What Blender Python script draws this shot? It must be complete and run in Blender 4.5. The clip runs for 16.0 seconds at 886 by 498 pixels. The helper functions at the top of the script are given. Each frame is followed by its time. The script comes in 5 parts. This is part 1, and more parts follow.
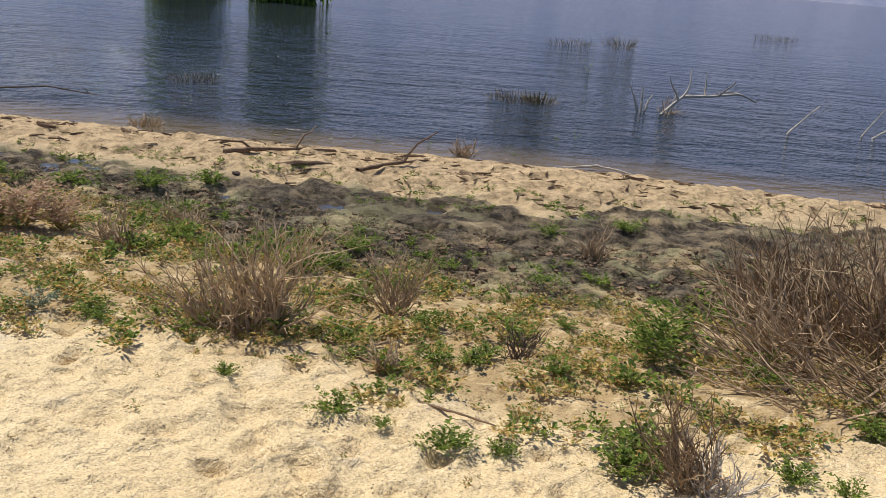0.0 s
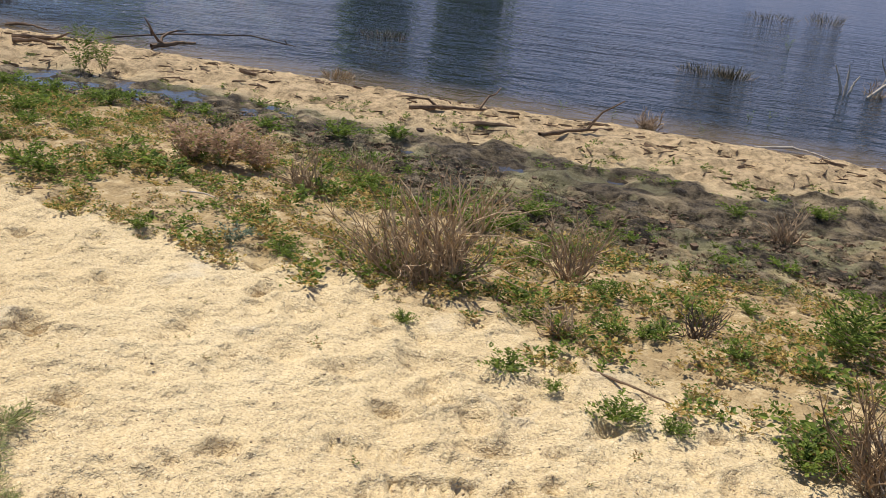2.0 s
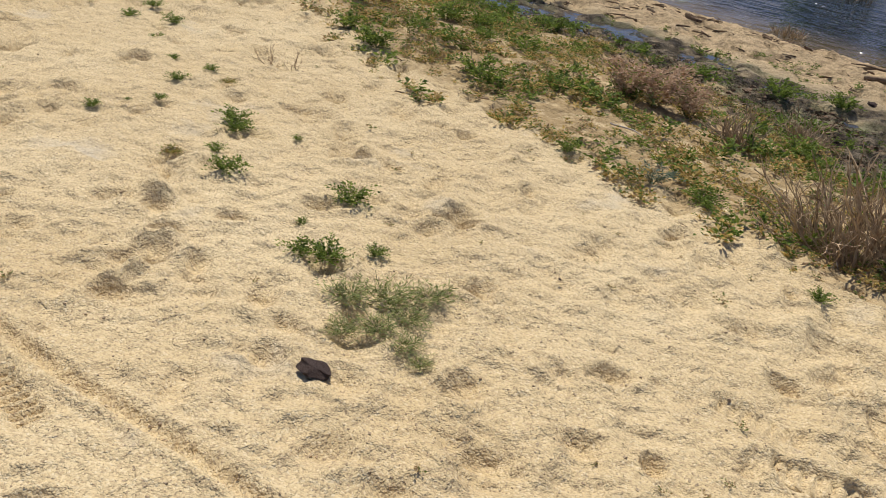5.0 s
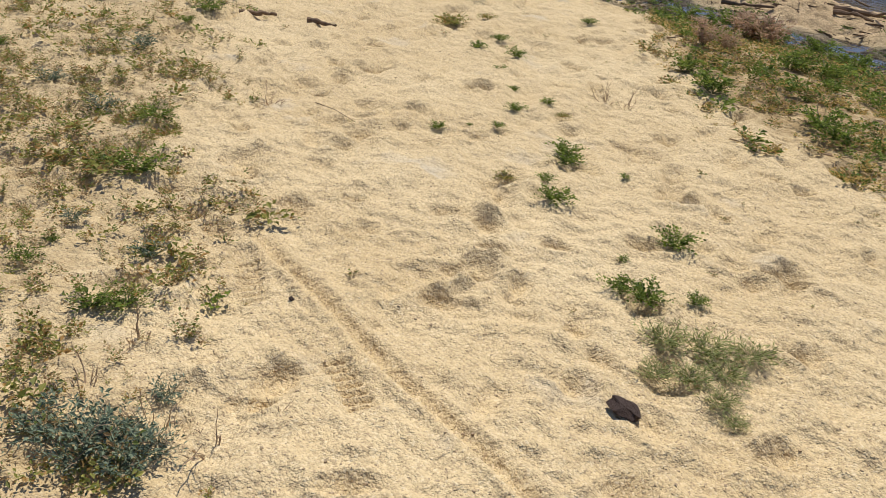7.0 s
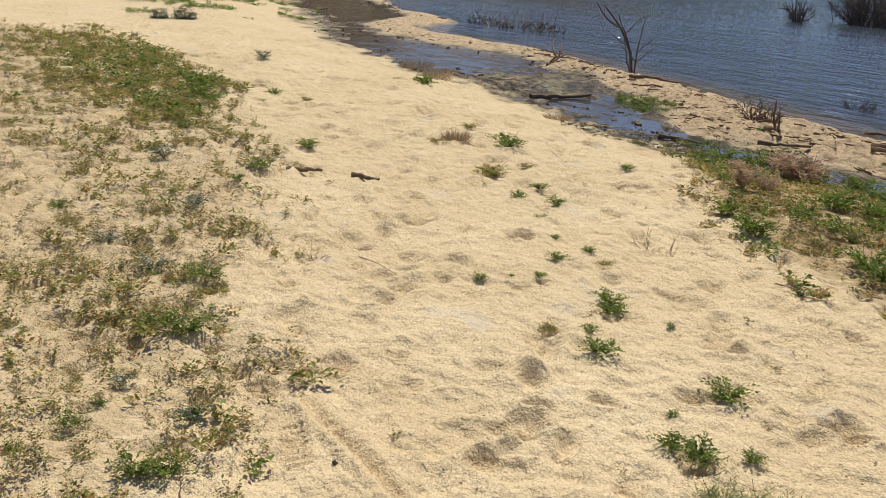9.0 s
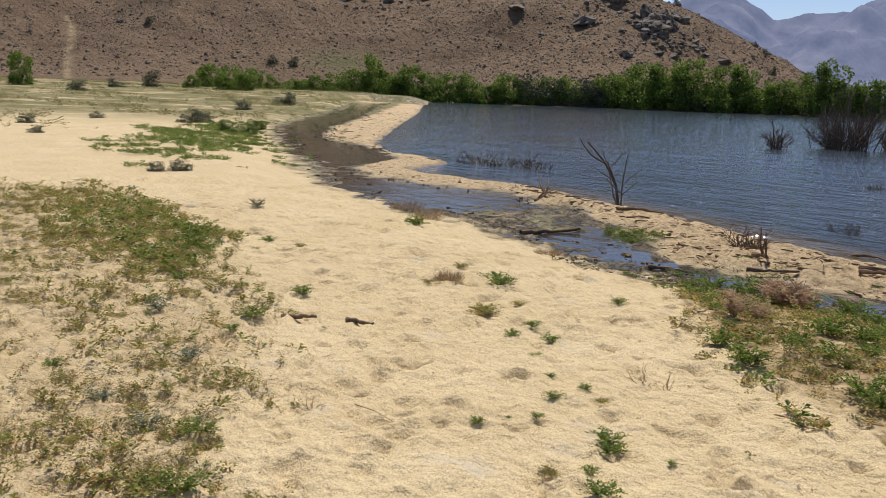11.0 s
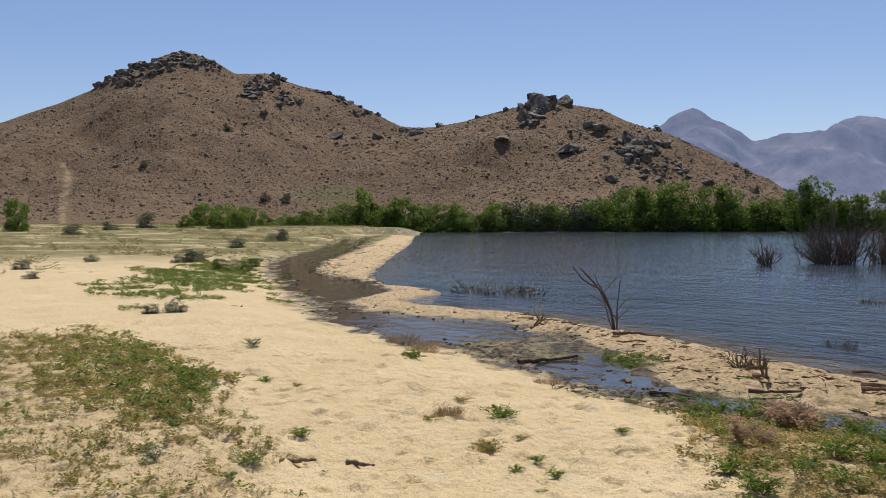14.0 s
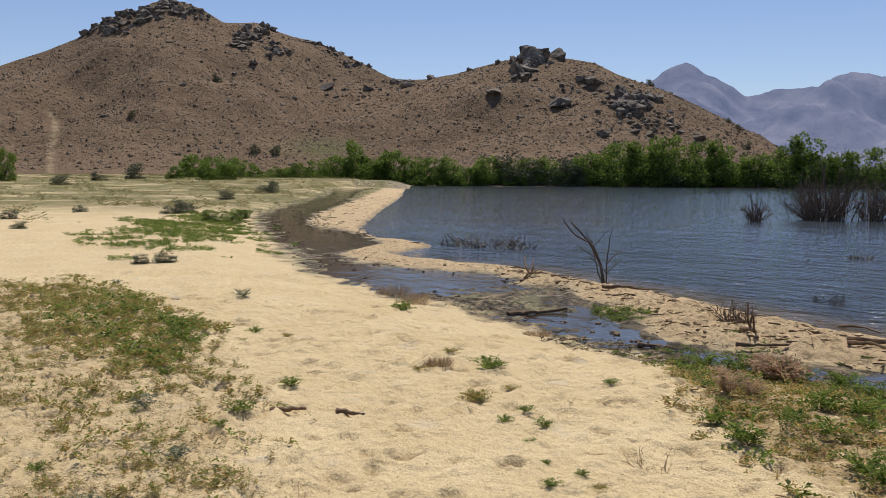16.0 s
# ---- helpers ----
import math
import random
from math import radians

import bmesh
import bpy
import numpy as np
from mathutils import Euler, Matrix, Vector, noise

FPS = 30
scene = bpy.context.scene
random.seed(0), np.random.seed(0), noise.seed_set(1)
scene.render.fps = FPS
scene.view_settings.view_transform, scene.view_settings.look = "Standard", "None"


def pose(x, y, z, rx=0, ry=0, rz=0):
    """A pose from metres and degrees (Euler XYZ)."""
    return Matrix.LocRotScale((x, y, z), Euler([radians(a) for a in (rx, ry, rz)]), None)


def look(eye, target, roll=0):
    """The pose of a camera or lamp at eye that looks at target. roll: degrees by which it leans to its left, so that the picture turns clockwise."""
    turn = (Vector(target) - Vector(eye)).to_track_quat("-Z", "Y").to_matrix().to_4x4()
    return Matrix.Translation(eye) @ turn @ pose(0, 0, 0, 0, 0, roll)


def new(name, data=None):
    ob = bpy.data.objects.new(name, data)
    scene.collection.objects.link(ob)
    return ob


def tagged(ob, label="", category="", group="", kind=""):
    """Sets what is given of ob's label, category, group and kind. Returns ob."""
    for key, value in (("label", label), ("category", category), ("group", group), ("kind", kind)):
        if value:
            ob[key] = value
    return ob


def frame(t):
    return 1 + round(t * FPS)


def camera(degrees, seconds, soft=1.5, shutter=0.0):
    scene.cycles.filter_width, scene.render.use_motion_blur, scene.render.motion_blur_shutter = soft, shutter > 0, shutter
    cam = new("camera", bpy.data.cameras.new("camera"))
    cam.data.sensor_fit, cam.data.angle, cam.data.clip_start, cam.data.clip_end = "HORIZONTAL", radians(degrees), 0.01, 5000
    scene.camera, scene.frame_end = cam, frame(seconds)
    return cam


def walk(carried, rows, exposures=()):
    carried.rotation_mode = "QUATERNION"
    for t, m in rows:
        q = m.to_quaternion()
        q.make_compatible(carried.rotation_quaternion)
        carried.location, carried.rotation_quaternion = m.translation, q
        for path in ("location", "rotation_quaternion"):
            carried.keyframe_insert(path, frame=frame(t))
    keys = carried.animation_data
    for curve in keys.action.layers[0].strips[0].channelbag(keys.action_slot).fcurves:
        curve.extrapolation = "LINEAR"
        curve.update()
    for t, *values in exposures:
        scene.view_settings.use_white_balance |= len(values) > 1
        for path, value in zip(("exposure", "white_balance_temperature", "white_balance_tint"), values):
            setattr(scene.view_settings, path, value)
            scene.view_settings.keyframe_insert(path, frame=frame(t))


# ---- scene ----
cam = camera(52.5, 16.0, soft=0.6)
PATH = [
    (0, (0.055, -0.048, 1.686), (0.076, 1.861, 1.091), 4.9),
    (0.5, (0.043, -0.033, 1.66), (0.008, 1.861, 1.017), 5.8),
    (1, (0.025, -0.031, 1.647), (-0.108, 1.844, 0.965), 6.1),
    (1.5, (0.001, -0.032, 1.654), (-0.24, 1.836, 0.981), 5.7),
    (2, (-0.013, -0.041, 1.645), (-0.347, 1.804, 0.948), 6.4),
    (2.5, (-0.017, -0.041, 1.628), (-0.468, 1.753, 0.868), 7.3),
    (3, (-0.031, -0.044, 1.623), (-0.635, 1.71, 0.876), 6.5),
    (3.2, (-0.037, -0.048, 1.631), (-0.697, 1.695, 0.906), 5.9),
    (5.3, (-0.128, -0.102, 1.564), (-1.245, 1.264, 0.622), 9.1),
    (5.5, (-0.136, -0.109, 1.555), (-1.303, 1.199, 0.592), 9.0),
    (6, (-0.141, -0.135, 1.547), (-1.44, 1.023, 0.561), 8.1),
    (6.5, (-0.149, -0.158, 1.552), (-1.559, 0.886, 0.592), 7.5),
    (7, (-0.161, -0.18, 1.565), (-1.657, 0.791, 0.658), 7.0),
    (7.5, (-0.168, -0.18, 1.583), (-1.729, 0.751, 0.748), 6.2),
    (8, (-0.172, -0.173, 1.599), (-1.78, 0.741, 0.84), 5.4),
    (8.5, (-0.179, -0.172, 1.617), (-1.815, 0.746, 0.923), 4.9),
    (9, (-0.185, -0.169, 1.633), (-1.843, 0.751, 0.998), 4.4),
    (9.2, (-0.183, -0.168, 1.634), (-1.853, 0.751, 1.028), 4.1),
    (11.3, (-0.151, -0.171, 1.699), (-1.882, 0.784, 1.394), 1.5),
    (11.5, (-0.153, -0.183, 1.701), (-1.886, 0.776, 1.424), 1.1),
    (12, (-0.159, -0.184, 1.716), (-1.895, 0.79, 1.522), 0.6),
    (12.5, (-0.163, -0.187, 1.73), (-1.901, 0.795, 1.609), 0.5),
    (13, (-0.166, -0.185, 1.744), (-1.91, 0.791, 1.677), 0.2),
    (13.5, (-0.17, -0.181, 1.741), (-1.915, 0.793, 1.682), -0.1),
    (14, (-0.158, -0.187, 1.744), (-1.907, 0.783, 1.682), -0.2),
    (14.5, (-0.159, -0.19, 1.741), (-1.909, 0.777, 1.675), -0.1),
    (15, (-0.157, -0.193, 1.74), (-1.903, 0.777, 1.653), 0.0),
    (15.5, (-0.169, -0.183, 1.731), (-1.906, 0.8, 1.61), 0.2),
    (16, (-0.178, -0.181, 1.722), (-1.911, 0.805, 1.557), 0.3),
]
walk(cam, [(t, look(eye, target, roll)) for t, eye, target, roll in PATH],
     exposures=[(0, 0.2), (3.2, 0.14), (5.5, -0.12), (6, -0.08), (7, -0.04), (9, 0.02), (11.5, -0.03), (16, -0.09)])

# ---------------------------------------------------------------- light
SUN_AZ, SUN_EL = 52.0, 63.0  # degrees: to the left of +y, and up
world = bpy.data.worlds.new("world")
scene.world = world
world.use_nodes = True
sky = world.node_tree.nodes.new("ShaderNodeTexSky")
sky.sky_type, sky.sun_disc = "NISHITA", False
sky.sun_elevation, sky.sun_rotation = radians(SUN_EL), radians(-SUN_AZ)
sky.air_density, sky.dust_density, sky.ozone_density, sky.altitude = 1.0, 0.35, 3.2, 700
back = world.node_tree.nodes["Background"]
cool = world.node_tree.nodes.new("ShaderNodeMix")
cool.data_type, cool.blend_type, cool.inputs[0].default_value, cool.inputs[7].default_value = "RGBA", "MULTIPLY", 1.0, (1.02, 0.97, 1.06, 1)
world.node_tree.links.new(sky.outputs[0], cool.inputs[6])
world.node_tree.links.new(cool.outputs[2], back.inputs[0])
back.inputs[1].default_value = 0.10
lamp = bpy.data.lights.new("sun", "SUN")
lamp.energy, lamp.angle, lamp.color = 4.8, radians(0.55), (1.0, 0.95, 0.87)
sun = new("sun", lamp)
sun.matrix_world = look((0, 0, 50), (50 * math.sin(radians(SUN_AZ)) / math.tan(radians(SUN_EL)), -50 * math.cos(radians(SUN_AZ)) / math.tan(radians(SUN_EL)), 0))

# ---------------------------------------------------------------- the lie of the land
WATER, STREAM = -0.33, -0.295
SHORE = [(4400, -900), (60, 0), (12, 8.0), (4.9, 9.4), (3.7, 9.4), (2.25, 9.75), (0.6, 9.9), (-2.0, 9.95), (-3.5, 10.1),
         (-5.0, 10.25), (-7.2, 10.35), (-8.7, 10.45), (-10.1, 10.65), (-12.1, 11.0), (-13.5, 10.9), (-16.2, 11.3), (-17.0, 10.9), (-18.1, 10.6), (-19.7, 10.1),
         (-21.1, 10.3), (-22.4, 12.1), (-24.0, 12.8), (-26.6, 12.4), (-31.6, 14.1), (-45.5, 21.6), (-67.8, 34.0), (-120, 61.6), (-150, 78),
         (-148, 94), (-128, 112), (-108, 135), (-95, 160), (-66, 210), (-20, 400), (300, 4400), (4400, 4400)]
CHANNEL = [(14, 7.0, 0.9), (4, 6.8, 0.9), (2.0, 6.75, 1.0), (0.9, 6.5, 0.95), (-0.6, 6.95, 0.8), (-2.4, 7.5, 0.45), (-4.2, 8.0, 0.35),
           (-5.8, 7.95, 0.34), (-7.1, 7.4, 0.34), (-8.3, 7.15, 0.38), (-9.7, 7.55, 0.65), (-11.2, 7.85, 1.05), (-13.0, 8.0, 1.4),
           (-15.2, 8.2, 1.5), (-16.9, 7.9, 1.15), (-18.8, 7.65, 0.55), (-21.5, 8.3, 0.5), (-24.3, 9.9, 1.4), (-28.3, 11.0, 1.45), (-34, 11.9, 0.9),
           (-43.3, 15.4, 1.3), (-61, 24.7, 1.8), (-80, 34, 1.5), (-115, 50.5, 2.4)]
STRIP_EDGE = [(-8.2, 7.6), (-7.6, 6.7), (-6.6, 6.0), (-5.6, 5.1), (-4.7, 4.4), (-4.1, 4.1), (-3.4, 3.95), (-2.4, 3.8), (-1.7, 3.6),
              (-1.1, 3.6), (-0.8, 3.4), (-0.3, 3.5), (-0.1, 3.2), (0.6, 3.05), (0.9, 2.95), (1.6, 3.05), (4, 3.0)]
WEED_EDGE = [(-40, -2), (-17, 0.3), (-15, 1.4), (-13, 2.2), (-9.2, 2.3), (-7.5, 2.1), (-6.1, 1.65), (-4.9, 1.25), (-4.2, 1.0), (-3.7, 0.8),
             (-3.2, 0.72), (-3.0, 0.5), (-2.6, 0.36), (-2.15, 0.42), (-1.8, 0.25), (-1.5, -0.2), (0, -1)]


def ease(x):
    x = np.clip(x, 0, 1)
    return x * x * (3 - 2 * x)


def to_line(x, y, pts):
    """Distance to an open line, the place along it (index + fraction) and the side (left of its run: positive)."""
    best, along, side = np.full(x.shape, 1e9), np.zeros(x.shape), np.ones(x.shape)
    for i in range(len(pts) - 1):
        (ax, ay), (bx, by) = pts[i][:2], pts[i + 1][:2]
        dx, dy = bx - ax, by - ay
        f = np.clip(((x - ax) * dx + (y - ay) * dy) / (dx * dx + dy * dy), 0, 1)
        d = np.hypot(x - ax - f * dx, y - ay - f * dy)
        near = d < best
        best = np.where(near, d, best)
        along = np.where(near, i + f, along)
        side = np.where(near, np.sign(dx * (y - ay) - dy * (x - ax) + 1e-12), side)
    return best, along, side


def in_lake(x, y):
    inside = np.zeros(x.shape, bool)
    for (ax, ay), (bx, by) in zip(SHORE, SHORE[1:] + SHORE[:1]):
        cut = (ay > y) != (by > y)
        inside ^= cut & (x < (bx - ax) * (y - ay) / (by - ay + 1e-9) + ax)
    return inside


def waves(x, y, seed, size, octaves=3):
    """A smooth uneven field of about -1 to 1, built of crossing sines."""
    rng = np.random.RandomState(seed)
    out, amp, total = np.zeros(np.shape(x)), 1.0, 0.0
    for o in range(octaves):
        for _ in range(5):
            a, p = rng.uniform(0, 2 * np.pi, 2)
            k = 2 * np.pi / (size / 2 ** o) * rng.uniform(0.6, 1.4)
            out = out + amp * np.sin(k * (x * np.cos(a) + y * np.sin(a)) + p + 1.3 * np.sin(0.37 * k * (x * np.sin(a) - y * np.cos(a)) + 2 * p))
        total, amp = total + amp * 2.2, amp * 0.5
    return out / total


def land(x, y):
    """Heights of the ground, and the shares of mud and of the distance from the shore."""
    x, y = np.asarray(x, float), np.asarray(y, float)
    shore = to_line(x, y, SHORE)[0] * np.where(in_lake(x, y), -1, 1)
    c, along, side = to_line(x, y, CHANNEL)
    width = np.interp(along, range(len(CHANNEL)), [p[2] for p in CHANNEL])
    wob = waves(x, y, 3, 1.6)
    bed = c - width * (1 + 0.28 * wob)
    flat = np.interp(along, [3.5, 5.4, 6.4, 10.4, 11.1, 11.9, 12.4, 14, 15, 16, 17, 20, 23], [1.0, 0.75, 0.15, 0.0, 0.8, 0.8, 0.1, 0.0, 0.3, 0.5, 0.2, 0.3, 0.4])  # mud flats in place of open pools
    inland = -0.30 + 0.035 * flat + (0.30 - 0.035 * flat) * ease(bed / 2.7) + 0.012 * wob * ease(bed)
    bank = np.minimum(-0.29 + 0.10 * ease(bed / 0.55), -0.33 + 0.15 * ease(shore / 1.1)) + 0.012 * wob
    h = np.where(side < 0, bank, inland)
    floor = -0.292 - 0.05 * ease(-bed / 0.5) * (1 - flat) + (0.03 - 0.012 * flat) * waves(x, y, 8, 0.9) + 0.036 * flat
    h = np.where(bed < 0, np.where(flat > 0.5, floor, np.minimum(h, floor)), h)
    far = np.hypot(x, y)
    h = np.where((side > 0) & (c > 6), h + 0.010 * np.clip(far - 70, 0, 400) * ease((far - 70) / 60), h)
    h = np.where((y > 60) & (shore > 0) & (side < 0), np.minimum(-0.33 + 0.3 * shore, 0.6 + 0.012 * shore), h)
    h = np.where(shore < 0, np.minimum(h, -0.33 + 0.10 * np.maximum(shore, -12)), h)
    return h, shore, bed, side

# ---------------------------------------------------------------- materials
class Nodes:
    """Short hand for building a material's nodes."""

    def __init__(self, name):
        self.mat = bpy.data.materials.new(name)
        self.mat.use_nodes = True
        self.tree = self.mat.node_tree
        self.bsdf = self.tree.nodes["Principled BSDF"]

    def node(self, kind, ins=None, **props):
        n = self.tree.nodes.new("ShaderNode" + kind)
        for k, v in props.items():
            setattr(n, k, v)
        for k, v in (ins or {}).items():
            self.put(n, k, v)
        return n

    def put(self, n, key, v):
        if isinstance(v, bpy.types.NodeSocket):
            self.tree.links.new(v, n.inputs[key])
        else:
            n.inputs[key].default_value = (*v, 1.0) if isinstance(v, tuple) and len(v) == 3 and n.inputs[key].type == "RGBA" else v

    def coords(self, scale=(1, 1, 1)):
        c = self.node("TexCoord").outputs["Object"]
        return self.node("Mapping", {"Vector": c, "Scale": scale}).outputs[0]

    def noise(self, scale, detail=4.0, rough=0.55, at=None, out="Fac"):
        return self.node("TexNoise", {"Vector": at or self.coords(), "Scale": scale, "Detail": detail, "Roughness": rough}).outputs[out]

    def steps(self, fac, lo, hi, to0=0.0, to1=1.0):
        return self.node("MapRange", {"Value": fac, "From Min": lo, "From Max": hi, "To Min": to0, "To Max": to1}).outputs[0]

    def mix(self, fac, a, b, how="MIX"):
        n = self.node("Mix", data_type="RGBA", blend_type=how)
        self.put(n, 0, fac), self.put(n, 6, a), self.put(n, 7, b)
        return n.outputs[2]

    def ramp(self, fac, *stops):
        n = self.node("ValToRGB", {0: fac})
        while len(n.color_ramp.elements) < len(stops):
            n.color_ramp.elements.new(0.5)
        for e, (p, c) in zip(n.color_ramp.elements, stops):
            e.position, e.color = p, (*c, 1)
        return n.outputs[0]

    def calc(self, op, a, b=0.0):
        n = self.node("Math", operation=op)
        self.put(n, 0, a), self.put(n, 1, b)
        return n.outputs[0]

    def attr(self, name):
        return self.node("Attribute", attribute_name=name).outputs["Fac"]

    def bump(self, height, strength, distance, under=None):
        n = self.node("Bump", {"Height": height, "Strength": strength, "Distance": distance})
        if under:
            self.put(n, "Normal", under)
        return n.outputs[0]

    def done(self, color, rough=0.8, normal=None, spec=0.3):
        self.put(self.bsdf, "Base Color", color), self.put(self.bsdf, "Roughness", rough), self.put(self.bsdf, "Specular IOR Level", spec)
        if normal:
            self.put(self.bsdf, "Normal", normal)
        return self.mat


def ground_material():
    n = Nodes("ground")
    cells = n.node("TexVoronoi", {"Vector": n.coords(), "Scale": 150.0, "Randomness": 1.0})
    crumbs = n.node("TexVoronoi", {"Vector": n.coords(), "Scale": 62.0, "Randomness": 1.0})
    grain = n.calc("SUBTRACT", 1.0, cells.outputs["Distance"])
    tint = n.node("SeparateColor", {0: cells.outputs["Color"]}).outputs[0]
    fine = n.noise(34, 5, 0.7)
    patch = n.noise(0.9, 4, 0.6)
    sand = n.ramp(patch, (0.3, (0.58, 0.435, 0.230)), (0.7, (0.68, 0.535, 0.308)))
    sand = n.mix(n.steps(tint, 0.55, 1.0, 0.0, 0.62), sand, (0.36, 0.255, 0.145))
    sand = n.mix(n.steps(tint, 0.22, 0.0, 0.0, 0.45), sand, (0.78, 0.66, 0.45))
    sand = n.mix(n.steps(n.noise(85, 3, 0.6), 0.58, 0.67, 0.0, 0.7), sand, (0.25, 0.18, 0.11))
    sand = n.mix(n.steps(n.noise(13, 5, 0.7), 0.52, 0.74, 0.0, 0.30), sand, (0.46, 0.335, 0.19))
    sand = n.mix(n.calc("MULTIPLY", n.steps(n.noise(2.4, 3), 0.62, 0.75), 0.45), sand, (0.50, 0.46, 0.38))
    litter = n.mix(n.noise(28, 4, 0.7), (0.17, 0.11, 0.05), (0.52, 0.38, 0.19))
    color = n.mix(n.calc("MULTIPLY", n.attr("litter"), n.steps(n.noise(9, 4, 0.65), 0.30, 0.50)), sand, litter)
    bankc = n.mix(n.steps(n.noise(11, 5, 0.7), 0.45, 0.66), (0.66, 0.48, 0.275), (0.22, 0.145, 0.075))
    color = n.mix(n.calc("MULTIPLY", n.attr("bank"), 0.85), color, bankc)
    mudc = n.mix(n.steps(n.noise(7, 7, 0.85), 0.45, 0.60), (0.030, 0.022, 0.013), (0.36, 0.28, 0.175))
    mudc = n.mix(n.calc("MULTIPLY", n.steps(n.noise(1.9, 5, 0.65), 0.53, 0.60), 0.85), mudc, (0.40, 0.365, 0.19))
    mud = n.calc("MULTIPLY", n.attr("mud"), n.steps(n.noise(2.6, 6, 0.7), 0.36, 0.50, 0.35, 1.0))
    color = n.mix(mud, color, mudc)
    grassy = n.attr("meadow")
    color = n.mix(n.calc("MULTIPLY", grassy, n.steps(n.noise(0.16, 6, 0.7), 0.33, 0.50)), color, n.ramp(n.noise(0.7, 5, 0.7), (0.35, (0.10, 0.10, 0.035)), (0.65, (0.26, 0.21, 0.09))))
    wet = n.attr("wet")
    color = n.mix(wet, color, n.mix(0.62, color, (0.06, 0.04, 0.02)))
    rough = n.calc("SUBTRACT", 0.95, n.calc("MULTIPLY", n.calc("MAXIMUM", n.calc("MULTIPLY", mud, n.steps(n.noise(5, 4), 0.4, 0.6)), wet), 0.32))
    b = n.bump(n.noise(3.2, 4, 0.6), 0.5, 0.06)
    b = n.bump(n.noise(9, 5, 0.6), 0.9, 0.062, b)
    b = n.bump(n.noise(20, 6, 0.8), n.calc("MULTIPLY", n.calc("MAXIMUM", mud, n.calc("MULTIPLY", n.attr("bank"), 0.7)), 1.0), 0.09, b)
    b = n.bump(fine, 0.45, 0.012, b)
    b = n.bump(n.calc("SUBTRACT", 1.0, crumbs.outputs["Distance"]), 0.32, 0.006, b)
    b = n.bump(grain, 0.7, 0.0035, b)
    return n.done(color, rough, b, 0.25)


def water_material(name, deep, strength, scale):
    n = Nodes(name)
    at = n.coords((1.0, 1.0, 1.0))
    turn = n.node("Mapping", {"Vector": n.node("TexCoord").outputs["Object"], "Rotation": (0, 0, radians(-18)), "Scale": (0.75, 1.35, 1)}).outputs[0]
    swell = n.noise(0.30 * scale, 3, 0.5, turn)
    big = n.noise(1.0 * scale, 4, 0.6, turn)
    small = n.noise(4.2 * scale, 3, 0.6, turn)
    calm = n.calc("MULTIPLY", n.steps(n.noise(0.22, 4, 0.6, at), 0.35, 0.65, 0.6, 1.15), n.calc("SUBTRACT", 1.0, n.attr("lee")))
    b = n.bump(swell, n.calc("MULTIPLY", calm, strength), 0.34)
    b = n.bump(big, n.calc("MULTIPLY", calm, strength), 0.40, b)
    b = n.bump(small, n.calc("MULTIPLY", calm, strength * 0.8), 0.075, b)
    n.put(n.bsdf, "IOR", 1.33)
    # paler blue painted into the water for the bright sky it mirrors
    deep = n.mix(n.attr("sky_sheen"), deep, (0.085, 0.105, 0.13))
    deep = n.mix(n.attr("shallow"), deep, (0.17, 0.12, 0.06))
    return n.done(deep, 0.06, b, 0.5)


def leaf_material(name, dark, light, dry=None, dry_share=0.0, through_light=0.42):
    """Leaves that differ one from another, plant from plant, and let some light through."""
    n = Nodes(name)
    each = n.node("NewGeometry").outputs["Random Per Island"]
    plant = n.node("ObjectInfo").outputs["Random"]
    color = n.mix(each, dark, light)
    color = n.mix(n.calc("MULTIPLY", plant, 0.35), color, n.mix(0.5, color, light))
    if dry:
        r = n.calc("FRACT", n.calc("MULTIPLY", each, 7.31))
        color = n.mix(n.steps(r, 1 - dry_share, 1 - dry_share + 0.02), color, dry)
    n.done(color, 0.6, None, 0.25)
    t = n.node("BsdfTranslucent", {"Color": color})
    m = n.node("MixShader", {0: through_light, 1: n.bsdf.outputs[0], 2: t.outputs[0]})
    n.tree.links.new(m.outputs[0], n.tree.nodes["Material Output"].inputs[0])
    return n.mat


def wood_material(name, dark, light, rough=0.85):
    n = Nodes(name)
    each = n.node("NewGeometry").outputs["Random Per Island"]
    grain = n.noise(22, 5, 0.65, n.coords((1, 1, 0.35)))
    color = n.mix(n.steps(grain, 0.3, 0.7), dark, light)
    color = n.mix(n.calc("MULTIPLY", each, 0.5), color, light)
    return n.done(color, rough, n.bump(grain, 0.6, 0.006), 0.2)


def rock_material(name, dark, light, size):
    n = Nodes(name)
    rough = n.noise(1.7 / size, 6, 0.7)
    color = n.mix(n.steps(rough, 0.35, 0.65), dark, light)
    color = n.mix(n.calc("MULTIPLY", n.node("ObjectInfo").outputs["Random"], 0.4), color, dark)
    color = n.mix(n.steps(n.noise(9 / size, 4, 0.7), 0.58, 0.7), color, n.mix(0.6, color, (0.05, 0.045, 0.04)))
    return n.done(color, 0.9, n.bump(rough, 0.8, 0.25 * size), 0.2)


